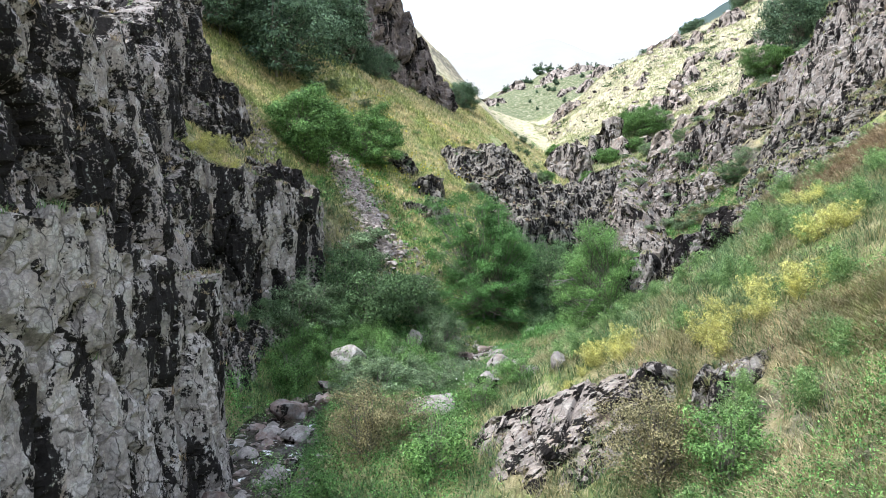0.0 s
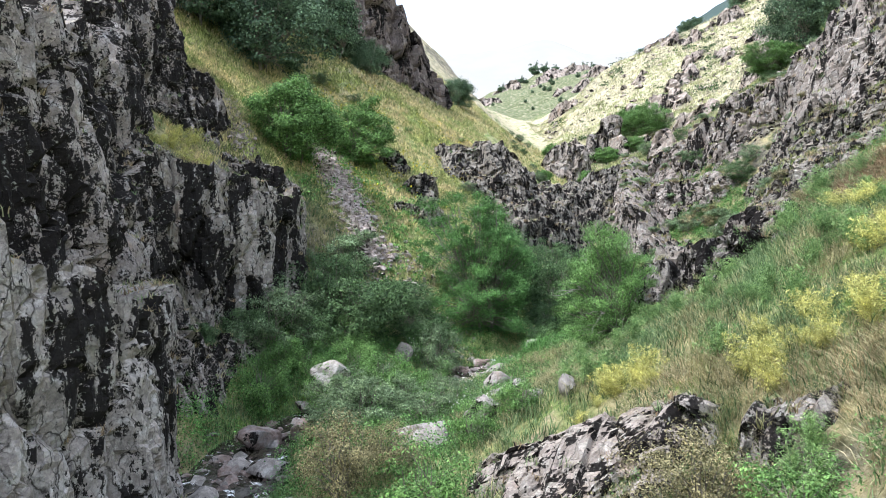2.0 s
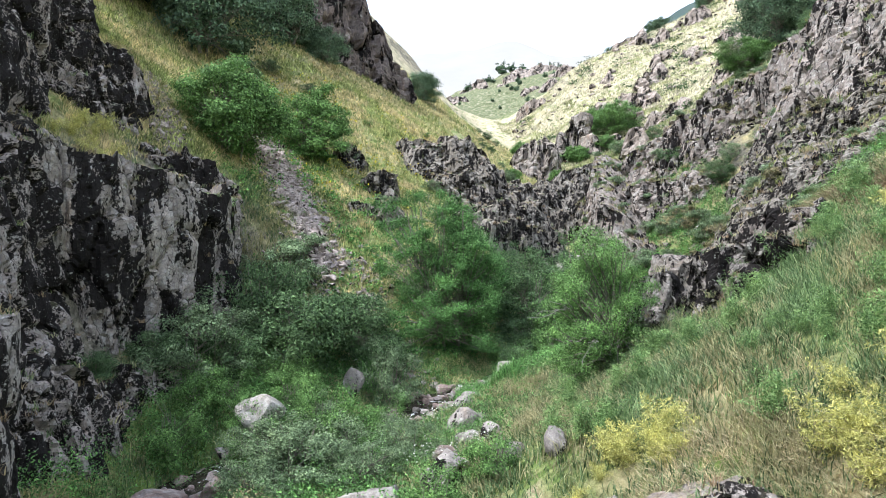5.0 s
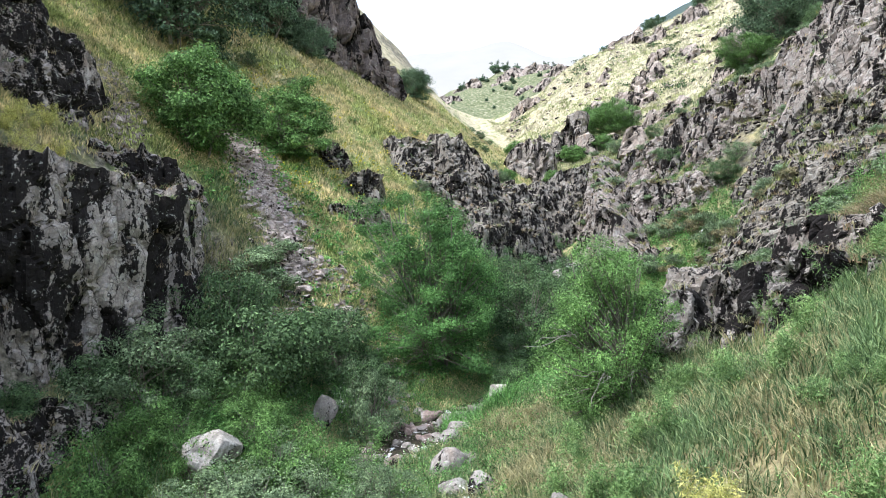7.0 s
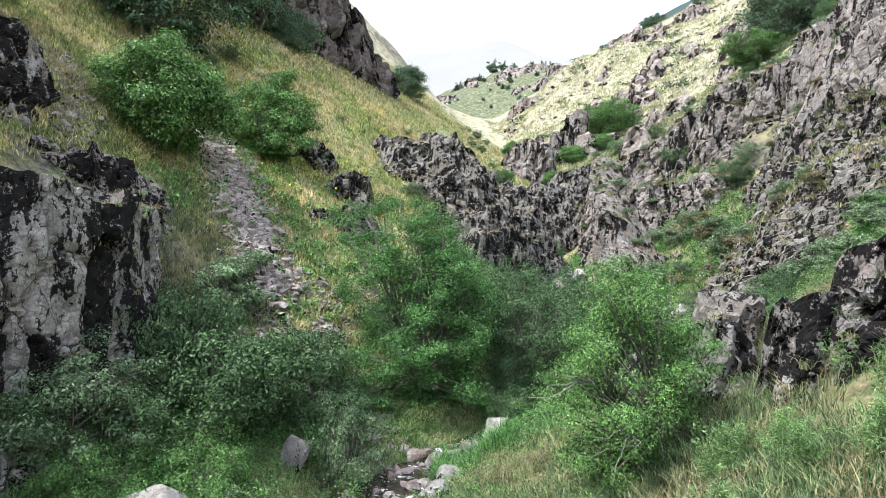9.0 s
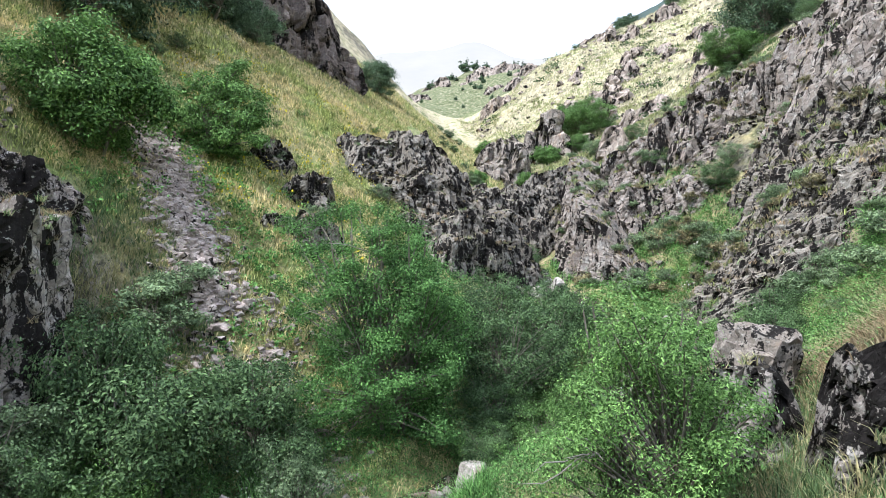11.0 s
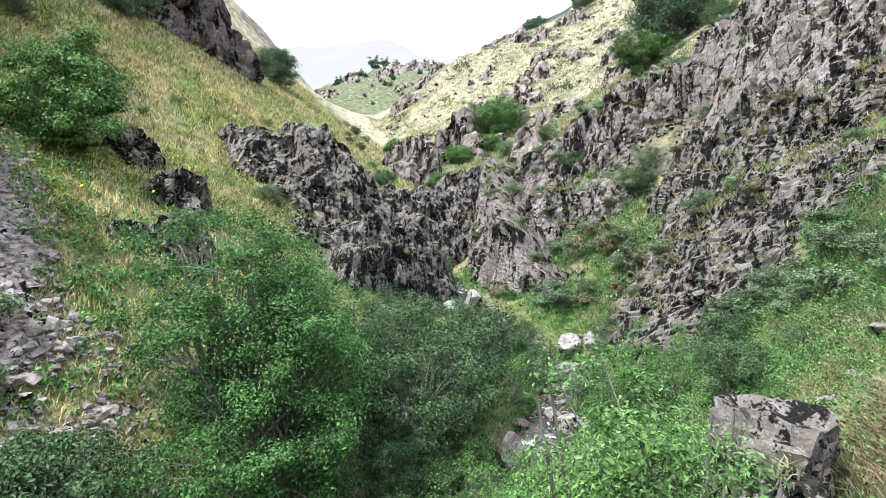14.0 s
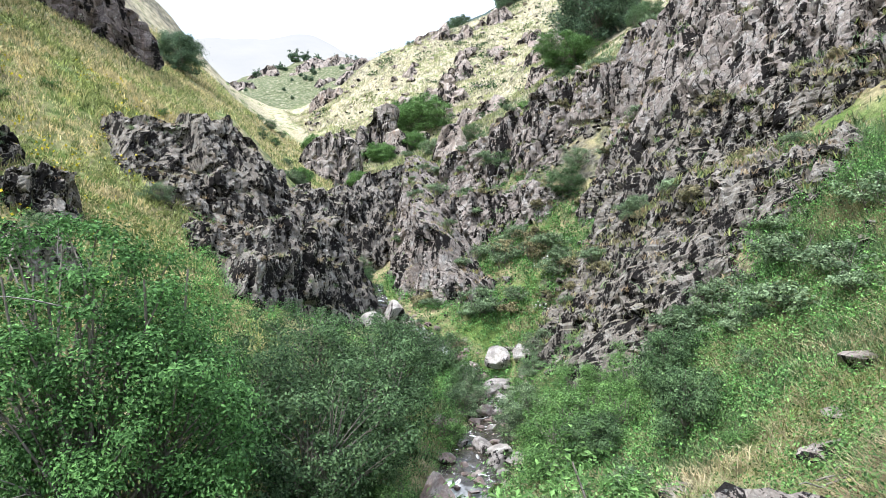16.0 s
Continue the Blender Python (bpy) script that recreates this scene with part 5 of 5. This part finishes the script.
shelf_rng = np.random.default_rng(89)
for k in range(34):
    x, y, w = shelf_rng.uniform(17.4, 26), shelf_rng.uniform(53.5, 64), shelf_rng.uniform(0.9, 1.7)
    c = copy_thing((s8, s9)[k % 4 == 1], Matrix.LocRotScale((x, y, float(ground(x, y)) - 0.08), Euler((0, 0, k * 1.1)), (w, w, w * 0.8)))
    tagged(c, "low dry brown bush below the rock shelf" if k % 4 == 1 else "low green bush below the rock shelf")
for k in range(16):
    x, y, w = shelf_rng.uniform(19, 23.5), shelf_rng.uniform(33, 40.5), shelf_rng.uniform(0.8, 1.5)
    c = copy_thing(s8, Matrix.LocRotScale((x, y, float(ground(x, y)) - 0.08), Euler((0, 0, k * 1.1)), (w, w, w * 0.8)))
    tagged(c, "low green bush on the slope below the slabs")
for k in range(16):
    x, y, w = shelf_rng.uniform(-7.6, -4.6), shelf_rng.uniform(33.8, 39.5), shelf_rng.uniform(0.9, 1.6)
    c = copy_thing(s8, Matrix.LocRotScale((x, y, float(ground(x, y)) - 0.1), Euler((0, 0, k * 1.1)), (w, w, w * 0.8)))
    tagged(c, "low green bush on the steep bank beside the bluff")
hill_rng = np.random.default_rng(43)
for k in range(36):
    again(t7, hill_rng.uniform(12, 95), hill_rng.uniform(228, 298), hill_rng.uniform(0.16, 0.4), hill_rng.uniform(0, 6))
for k in range(26):
    again((t3, s6, s3)[k % 3], hill_rng.uniform(11, 27), hill_rng.uniform(79, 108), hill_rng.uniform(0.25, 0.55), hill_rng.uniform(0, 6), "green bush in the valley head", 0.85)
slope_rng = np.random.default_rng(41)
for k in range(46):
    x, y = slope_rng.uniform(21, 46), slope_rng.uniform(36, 92)
    again((s3, s5, s6)[k % 3], x, y, slope_rng.uniform(0.35, 0.8), slope_rng.uniform(0, 6), "low green bush between the rocks", 0.8)
for k in range(16):
    x, y = slope_rng.uniform(-12, 4), slope_rng.uniform(42, 66)
    again((s3, s5)[k % 2], x, y, slope_rng.uniform(0.25, 0.5), slope_rng.uniform(0, 6), "low bush in the grass slope", 0.8)


# grass, herbs and flowers
def blades(name, xy, height, width, mat, label, s, lean=0.45, category="grass", z=None):
    """Bent blades of two pieces, one island each."""
    r = np.random.default_rng(s)
    n = len(xy)
    h = height * r.uniform(0.5, 1.3, n)[:, None]
    a = r.uniform(0, 2 * np.pi, n)
    side = np.stack([np.cos(a), np.sin(a), np.zeros(n)], 1) * (width * r.uniform(0.6, 1.3, n))[:, None]
    b = r.uniform(0, 2 * np.pi, n)
    out = np.stack([np.cos(b), np.sin(b), np.zeros(n)], 1) * h * r.uniform(0.1, 1, n)[:, None] * lean
    root = np.concatenate([xy, ((ground(xy[:, 0], xy[:, 1]) if z is None else z) - 0.04)[:, None]], 1)
    upv = np.array([0, 0, 1.0]) * h
    mid = root + upv * 0.6 + out * 0.4
    tip = root + upv * r.uniform(0.75, 1.0, n)[:, None] + out * 1.3
    v = np.stack([root - side, root + side, mid + side * 0.7, mid - side * 0.7, tip], 1).reshape(-1, 3)
    i = np.arange(n)[:, None] * 5
    f = np.concatenate([i + [0, 1, 2], i + [0, 2, 3], i + [3, 2, 4]])
    ob = new(name, mesh_from(name, v, f, mat))
    return tagged(ob, label, category, kind="stuff")


def strewn(box, count, s, clump=0.14, per=14, keep=None, steep=1.25):
    """Places in tufts within a box (x0, y0, x1, y1)."""
    r = np.random.default_rng(s)
    k = max(1, count // per)
    c = np.stack([r.uniform(box[0], box[2], k), r.uniform(box[1], box[3], k)], 1)
    e = 0.4
    gx, gy = ground(c[:, 0] + e, c[:, 1]) - ground(c[:, 0] - e, c[:, 1]), ground(c[:, 0], c[:, 1] + e) - ground(c[:, 0], c[:, 1] - e)
    c = c[np.hypot(gx, gy) / (2 * e) < steep]
    chute = np.abs((c[:, 0] + 8.3) - (48.6 - c[:, 1]) * 0.48) < 0.75
    c = c[~(chute & (c[:, 1] > 38.6) & (c[:, 1] < 48.4))]
    if keep is not None:
        c = c[keep(c)]
    return np.repeat(c, per, 0) + r.normal(0, clump, (len(c) * per, 2))


def patchy(scale, level, s):
    return lambda c: fbm(np.concatenate([c / scale, np.zeros((len(c), 1))], 1), 3, s) > level


def off_straw(c):
    """Clear of the strip of flattened straw behind the near slab."""
    o = (c[:, 0] - 5.5) * 0.829 + (c[:, 1] - 17.2) * 0.558
    return (o < -1.3) | (o > 0.9)


blades("dry_grass", strewn((4, 3, 13, 14), 60000, 13, 0.16, 18), 0.28, 0.009, GRASS_DRY, "loose straw between the herbs of the near slope", 13, 2.0)
blades("dry_grass", strewn((3.8, 9, 12, 18), 90000, 14, 0.16, 18, lambda c: ~off_straw(c)), 0.26, 0.008, GRASS_DRY, "flattened pale straw above the rock slab", 14, 2.6)
blades("grass", strewn((1.5, 3, 14, 30), 95000, 1, 0.13, 16, lambda c: off_straw(c) & patchy(1.6, -0.16, 71)(c)), 0.36, 0.009, GRASS_LUSH, "tall green grass on the near slope", 1, 1.0)
blades("dry_grass", strewn((2.0, 3, 18, 30), 100000, 2, 0.2, 18, patchy(2.2, 0.06, 72)), 0.24, 0.009, GRASS_DRY, "pale dry grass lying on the near slope", 2, 2.2)
blades("grass", strewn((4, 15, 15, 30), 60000, 15, 0.14, 16, patchy(2.2, -0.1, 91)), 0.45, 0.011, GRASS_LUSH, "tall green grass between the feathery plants", 15, 0.9)
blades("dry_grass", strewn((10.2, 24.3, 14, 29.5), 30000, 16, 0.14, 16), 0.34, 0.011, GRASS_TAN, "tan dry grass beside the square boulder", 16, 1.4)
blades("dry_grass", strewn((12.6, 20.5, 20, 27.5), 36000, 17, 0.16, 16, patchy(2.4, -0.1, 92)), 0.34, 0.015, GRASS_TAN, "tan dry grass high on the near slope", 17, 1.4)
blades("grass", strewn((10, 33, 24, 46), 60000, 3, 0.14, 14, lambda c: dry_bank(c) & patchy(2.5, -0.15, 75)(c)), 0.42, 0.013, GRASS_LUSH, "green grass on the bank above the stream", 3, 1.0)
blades("grass", strewn((-14, 34, 8, 66), 90000, 4, 0.16, 12), 0.32, 0.024, GRASS, "meadow grass on the steep slope", 4, 1.0)
blades("grass", strewn((-8, 12, 8, 36), 70000, 5, 0.14, 14, dry_bank), 0.4, 0.014, GRASS_LUSH, "green grass on the valley floor", 5, 0.9)
blades("grass", strewn((-20, 20, -8, 46), 36000, 6, 0.14, 14), 0.34, 0.018, GRASS, "grass on the ledges above the bluff", 6, 1.0)
blades("grass", strewn((-27, 44, -13, 62), 36000, 18, 0.2, 12), 0.4, 0.034, GRASS, "meadow grass under the dark trees", 18, 1.0)
blades("grass", strewn((-8.5, 33, -3.5, 42), 22000, 19, 0.16, 12, None, 4.0), 0.4, 0.018, GRASS_LUSH, "grass on the steep bank beside the bluff", 19, 1.0)
blades("grass", strewn((-22, 60, 6, 90), 45000, 7, 0.24, 12), 0.42, 0.045, GRASS, "meadow grass on the high slope", 7, 1.0)
blades("grass", strewn((20, 34, 50, 100), 70000, 8, 0.22, 12, patchy(5, -0.02, 73)), 0.38, 0.034, GRASS_LUSH, "dry and green grass between the rocks", 8)
blades("grass", strewn((24, 84, 85, 165), 70000, 9, 0.4, 10), 0.5, 0.07, GRASS_SUN, "yellow green grass on the sunlit slope", 9)
blades("grass", strewn((0, 82, 22, 112), 24000, 10, 0.3, 10), 0.42, 0.05, GRASS, "meadow grass below the rock tower", 10, 1.0)


def herbs(name, xy, height, size, mat, label, s, per=18, spread=0.15, narrow=0.55, category="herbs", up=0.9):
    r = np.random.default_rng(s)
    c = np.concatenate([xy, ground(xy[:, 0], xy[:, 1])[:, None]], 1)
    c = np.repeat(c, per, 0)
    n = len(c)
    f = r.uniform(0.05, 1, n) ** 0.7
    c = c + np.stack([r.normal(0, spread, n), r.normal(0, spread, n), f * height * r.uniform(0.6, 1.2, n)], 1)
    v, fc = leaves(c, size * 1.1, r, narrow=narrow, up=up)
    return tagged(new(name, mesh_from(name, v, fc, mat)), label, category, kind="stuff")


herbs("herbs", strewn((-9, 12, 7, 37), 12000, 21, 0.5, 5, lambda c: dry_bank(c) & ((c[:, 0] < 0.5) | (c[:, 1] > 31))), 0.5, 0.06, HERB, "dense green herbs on the valley floor", 21)
herbs("herbs", strewn((-8.8, 21, 0.2, 33.5), 3600, 44, 0.3, 8, lambda c: dry_bank(c) & patchy(1.3, 0.0, 94)(c)), 0.85, 0.075, HERB, "tall leafy herbs on the valley floor", 44)
herbs("herbs", strewn((4, 33, 20, 56), 5200, 22, 0.6, 5, dry_bank), 0.55, 0.075, HERB, "dense green herbs along the upper stream", 22)
herbs("herbs", strewn((-9, 36, 5, 50), 900, 23, 0.5, 5), 0.45, 0.14, HERB, "green herbs on the slope", 23)
herbs("herbs", strewn((7.5, 27, 21, 44), 6000, 24, 0.5, 5, lambda c: dry_bank(c) & patchy(3, -0.22, 74)(c)), 0.42, 0.055, HERB, "green herbs on the bank", 24)
herbs("herbs", strewn((7.5, 25, 21, 44), 2600, 33, 0.5, 6, lambda c: dry_bank(c) & patchy(2.2, 0.03, 82)(c)), 0.6, 0.05, HERB_PALE, "yellowish herbs on the bank", 33)
herbs("herbs", strewn((8, 27, 19, 44), 1800, 34, 0.4, 6, lambda c: dry_bank(c) & patchy(2.5, 0.06, 83)(c)), 0.75, 0.06, LEAF_LIGHT, "fresh green herbs on the bank", 34)
blades("dry_grass", strewn((8, 24, 22, 40), 24000, 35, 0.16, 18, patchy(2.4, 0.0, 84)), 0.4, 0.008, GRASS_DRY, "pale dry grass on the bank", 35, 1.3)
herbs("herbs", strewn((-5, 26, 5, 36), 2600, 39, 0.5, 5, dry_bank), 0.4, 0.055, HERB, "low green herbs beside the stream", 39)
blades("dry_grass", strewn((11.5, 26, 20, 33.5), 16000, 40, 0.16, 18, patchy(2.0, -0.12, 86)), 0.42, 0.012, GRASS_DRY, "tall straw coloured grass on the bank", 40, 1.4)
herbs("herbs", strewn((18.5, 32, 25, 42), 2600, 41, 0.5, 5), 0.5, 0.07, HERB, "green herbs on the slope below the slabs", 41)
blades("grass", strewn((17, 31, 26, 43), 40000, 42, 0.14, 14), 0.45, 0.012, GRASS_LUSH, "tall green grass below the slabs", 42, 1.0)
blades("reeds", strewn((-1.1, 32.6, -0.1, 33.8), 900, 36, 0.2, 30), 1.5, 0.016, HERB, "clump of tall green reeds", 36, 0.35, "reeds")
blades("tall_grass", strewn((2.8, 31.4, 5.0, 33.2), 3500, 37, 0.2, 20), 0.8, 0.014, HERB, "lush tall grass round the white boulder", 37, 0.6)
herbs("herbs", strewn((-8, 22, 1, 33), 1500, 38, 0.5, 6, lambda c: dry_bank(c) & patchy(2.0, 0.0, 85)(c)), 0.6, 0.055, LEAF_LIGHT, "fresh green herbs on the valley floor", 38)
herbs("herbs", strewn((3.5, 4, 13, 13.5), 5200, 43, 0.3, 6, lambda c: off_straw(c) & patchy(1.6, -0.22, 93)(c)), 0.4, 0.045, HERB, "green herbs low on the near slope", 43)
herbs("herbs", strewn((2.5, 6.5, 14, 26), 1700, 29, 0.4, 6, lambda c: off_straw(c) & patchy(1.8, 0.02, 78)(c)), 0.3, 0.035, HERB, "low green herbs between the dry grass", 29)
herbs("herbs", strewn((-12, 36, 4, 62), 2600, 30, 0.5, 5, patchy(3, 0.0, 79)), 0.25, 0.11, HERB_PALE, "yellowish herbs in the meadow slope", 30)
herbs("herbs", strewn((16.5, 47, 28, 68), 3200, 28, 0.6, 5), 0.5, 0.11, HERB, "green herbs below the rock shelf", 28)
herbs("white_flowers", strewn((0.5, 23, 4.5, 30), 30, 25, 0.4, 6), 0.75, 0.045, PETAL, "white umbel flowers among the herbs", 25, 9, 0.14, 1.0, "flowers")
herbs("white_flowers", strewn((-1.5, 32.2, -0.3, 33.4), 40, 32, 0.3, 6), 1.1, 0.05, PETAL, "white flowering bush beside the reeds", 32, 9, 0.14, 1.0, "flowers")
herbs("white_flowers", strewn((22, 40, 34, 56), 90, 26, 0.6, 6), 0.7, 0.10, PETAL, "white flowers among the rocks", 26, 9, 0.2, 1.0, "flowers")
herbs("yellow_flowers", strewn((-10, 46, 3, 64), 220, 27, 0.6, 5), 0.7, 0.10, PETAL_YELLOW, "yellow flowers in the meadow slope", 27, 6, 0.25, 1.0, "flowers")


# tufts on the ledges of the rocks
def ledge_tufts():
    r = np.random.default_rng(15)
    at = np.concatenate(LEDGES)
    near = at[at[:, 0] < 19]
    near = near[r.permutation(len(near))[:2200]]
    far = at[at[:, 0] >= 19]
    far = far[r.permutation(len(far))[:5200]]
    for k, (where, tall, wide, per, mat, label) in enumerate(((near[::2], 0.24, 0.012, 20, GRASS_LUSH, "dry grass tufts on the rock ledges"), (near[1::2], 0.22, 0.012, 20, GRASS_TAN, "straw on the rock ledges"),
                                                               (far[::3], 0.36, 0.024, 14, GRASS_LUSH, "green grass on the rock terraces"), (far[1::3], 0.34, 0.024, 14, HERB_PALE, "meadow grass on the rock terraces"),
                                                               (far[2::3], 0.26, 0.022, 14, GRASS_TAN, "tan dry grass on the rock terraces"))):
        q = np.repeat(where, per, 0)
        q = q + r.normal(0, 1, q.shape) * (6 * wide, 6 * wide, 0.0)
        blades("ledge_grass", q[:, :2], tall, wide, mat, label, 61 + k, 1.3, z=q[:, 2] - 0.03)


ledge_tufts()
herbs("low_bushes", strewn((28, 80, 80, 165), 420, 31, 1.2, 4, patchy(9, 0.02, 81)), 0.7, 0.34, LEAF_SHRUB, "scattered low green bushes on the sunlit slope", 31, 30, 0.6, category="bushes")


def fennel_mesh(name, mat, s, height=0.75, fronds=16):
    """A feathery plant: stalks with plumes of thread-like leaves."""
    r = np.random.default_rng(s)
    vs, n = [], 0
    for _ in range(fronds):
        a, out, top = r.uniform(0, 6.283), r.uniform(0.05, 0.6) * height, height * r.uniform(0.45, 1.0)
        f = r.uniform(0.2, 1, 120)
        wide = 0.09 * height * np.sin(np.pi * np.clip(f, 0.1, 0.97))[:, None] + 0.01
        p = np.stack([np.cos(a) * out * f ** 1.5, np.sin(a) * out * f ** 1.5, top * (f - 0.18 * f ** 3)], 1) + r.normal(0, 1, (120, 3)) * wide
        vs.append(p)
    v, fc = leaves(np.concatenate(vs), 0.075 * height, r, narrow=0.2, up=0.3)
    return mesh_from(name, v, fc, mat)


def fennels():
    r = np.random.default_rng(51)
    kinds = [(fennel_mesh("fennel", FENNEL, 1), "feathery yellow plant on the grass slope"), (fennel_mesh("fennel", FENNEL_GREEN, 2, 0.8), "feathery green plant on the grass slope"),
             (fennel_mesh("fennel", FENNEL, 3, 0.6, 12), "feathery yellow plant on the grass slope")]
    yellow = ((4.6, 18.8), (5.3, 18.3), (7.2, 16.1), (7.9, 15.4), (9.0, 14.7), (12.1, 19.8), (10.4, 17.2))
    for k in range(150):
        x, y = r.uniform(4.0, 15), r.uniform(7, 24)
        me, label = kinds[1]
        if k < 35:
            cx, cy = yellow[k % 7]
            x, y, (me, label) = cx + r.normal(0, 0.35), cy + r.normal(0, 0.35), kinds[2 * (k % 2)]
        elif k < 47:
            x, y, (me, label) = r.uniform(-13.4, -11.6), r.uniform(31.5, 35.5), kinds[2 * (k % 2)]
        elif not off_straw(np.array([[x, y]]))[0]:
            continue
        ob = new("fennel", me)
        ob.matrix_basis = Matrix.LocRotScale((x, y, float(ground(x, y)) - 0.03), Euler((0, 0, r.uniform(0, 6))), [r.uniform(0.8, 1.6)] * 3)
        tagged(ob, label, "wild fennel", "feathery plants")


fennels()


# a heap of bleached dry branches on the bank
def dry_branches():
    r = np.random.default_rng(66)
    root = tagged(new("dry_branches"), "heap of bleached bare branches on the grass bank", "branches")
    root.location = (12.7, 29.2, float(ground(12.7, 29.2)) + 0.1)
    for _ in range(16):
        a, ln = r.uniform(-0.9, 0.9) + (0 if r.random() < 0.5 else math.pi), r.uniform(0.5, 1.3)
        f = np.linspace(0, 1, 6)[:, None]
        way = np.array([math.cos(a) * 0.9, math.sin(a) * 0.5, r.uniform(-0.02, 0.3)])
        start = np.array([r.normal(0, 0.3), r.normal(0, 0.3), 0.05])
        v, fc = tubes([(start + way * ln * f + r.normal(0, 0.03, (6, 3)) * f, 0.018 * (1 - 0.7 * f[:, 0]))])
        part("branch", mesh_from("branch", v, fc, TWIG, True), None, root)


dry_branches()


# scree chutes
def scree():
    meshes = stone_meshes(SCREE, 10, 9)
    r = np.random.default_rng(61)
    root = tagged(new("scree"), "chute of loose pale stones down the grass slope", "scree")
    line, _ = smooth_line([(-8.3, 48.6, 0), (-6.6, 45, 0), (-5.0, 41.6, 0), (-3.9, 39.5, 0)], 0.1)
    places = []
    for _ in range(7000):
        q = line[r.integers(len(line))]
        w = 1.0
        x, y = q[0] + r.normal(0, 0.72) * w, q[1] + r.normal(0, 0.6)
        size = min(0.42, 0.08 + r.exponential(0.08))
        places.append((x, y, float(ground(x, y)) + 0.3 * size, size))
    places.sort(key=lambda q: q[1])
    for x, y, z, size in places[:280]:
        ob = part("stone", meshes[r.integers(10)], None, root)
        ob.matrix_basis = Matrix.LocRotScale((x, y, z), Euler((r.uniform(-0.5, 0.5), r.uniform(-0.5, 0.5), r.uniform(0, 6))), [size] * 3)
    lower = joined_stones("scree_stones", meshes, places[280:], "loose pale stones of the chute", "scree")
    second, _ = smooth_line([(-4.4, 37.6, 0), (-2.4, 36.2, 0), (-0.4, 34.6, 0), (0.6, 33.2, 0)], 0.1)
    more = []
    for _ in range(800):
        q = second[r.integers(len(second))]
        x, y = q[0] + r.normal(0, 0.6), q[1] + r.normal(0, 0.6)
        size = min(0.4, 0.06 + r.exponential(0.07))
        more.append((x, y, float(ground(x, y)) + 0.25 * size, size))
    for cx, cy, wide, count in ((-1.8, 40.6, 0.7, 150), (-1.2, 38.4, 0.6, 130), (-2.6, 37.2, 0.6, 150), (-4.5, 37.0, 0.7, 160), (0.2, 36.4, 0.7, 160), (0.3, 34.4, 0.5, 120)):
        for _ in range(count):
            x, y = cx + r.normal(0, wide), cy + r.normal(0, wide)
            size = min(0.42, 0.08 + r.exponential(0.08))
            more.append((x, y, float(ground(x, y)) + 0.28 * size, size))
    third, _ = smooth_line([(-14.4, 44.5, 0), (-12.9, 41.6, 0), (-11.8, 39.8, 0), (-11.3, 38.4, 0)], 0.1)
    for _ in range(1100):
        q = third[r.integers(len(third))]
        x, y = q[0] + r.normal(0, 0.5), q[1] + r.normal(0, 0.5)
        size = min(0.3, 0.05 + r.exponential(0.06))
        more.append((x, y, float(ground(x, y)) + 0.25 * size, size))
    joined_stones("scree_stones", meshes, more, "scattered pale stones on the slope", "scree")


scree()


# distance: backdrops that glow by themselves, with the haze in their colours
def ridge(name, points, base, mat, label, s, rough, gap):
    line, _ = smooth_line(points, gap)
    line[:, 2] += rough * fbm(line / (rough * 4), 4, s)
    rows = np.linspace(0, 1, 24)
    p = np.concatenate([np.repeat(line[:, None, :2], 24, 1), (base + (line[:, 2:] - base) * rows[None])[..., None]], 2)
    p[:, :, 1] -= (1 - rows)[None] * (line[:, 2:] - base) * 1.2
    tagged(new(name, mesh_from(name, p.reshape(-1, 3), grid_faces(len(line), 24), mat, True)), label, "mountain", kind="structure")


ridge("backdrop_ridge", [(90, 640, 140), (187, 640, 194), (234, 640, 224), (305, 640, 268), (380, 640, 310), (480, 640, 350)], 0, PAINTED_HAZE_NEAR, "glowing backdrop of a wooded ridge, haze painted into its colour", 3, 9, 4)
ridge("backdrop_mountain", [(-1600, 2600, 900), (-700, 2600, 820), (-100, 2600, 800), (250, 2600, 850), (480, 2600, 890), (750, 2600, 830), (1100, 2600, 960), (1900, 2600, 1100)], -100, PAINTED_HAZE, "glowing backdrop of a pale mountain, haze painted into its colour", 5, 60, 20)
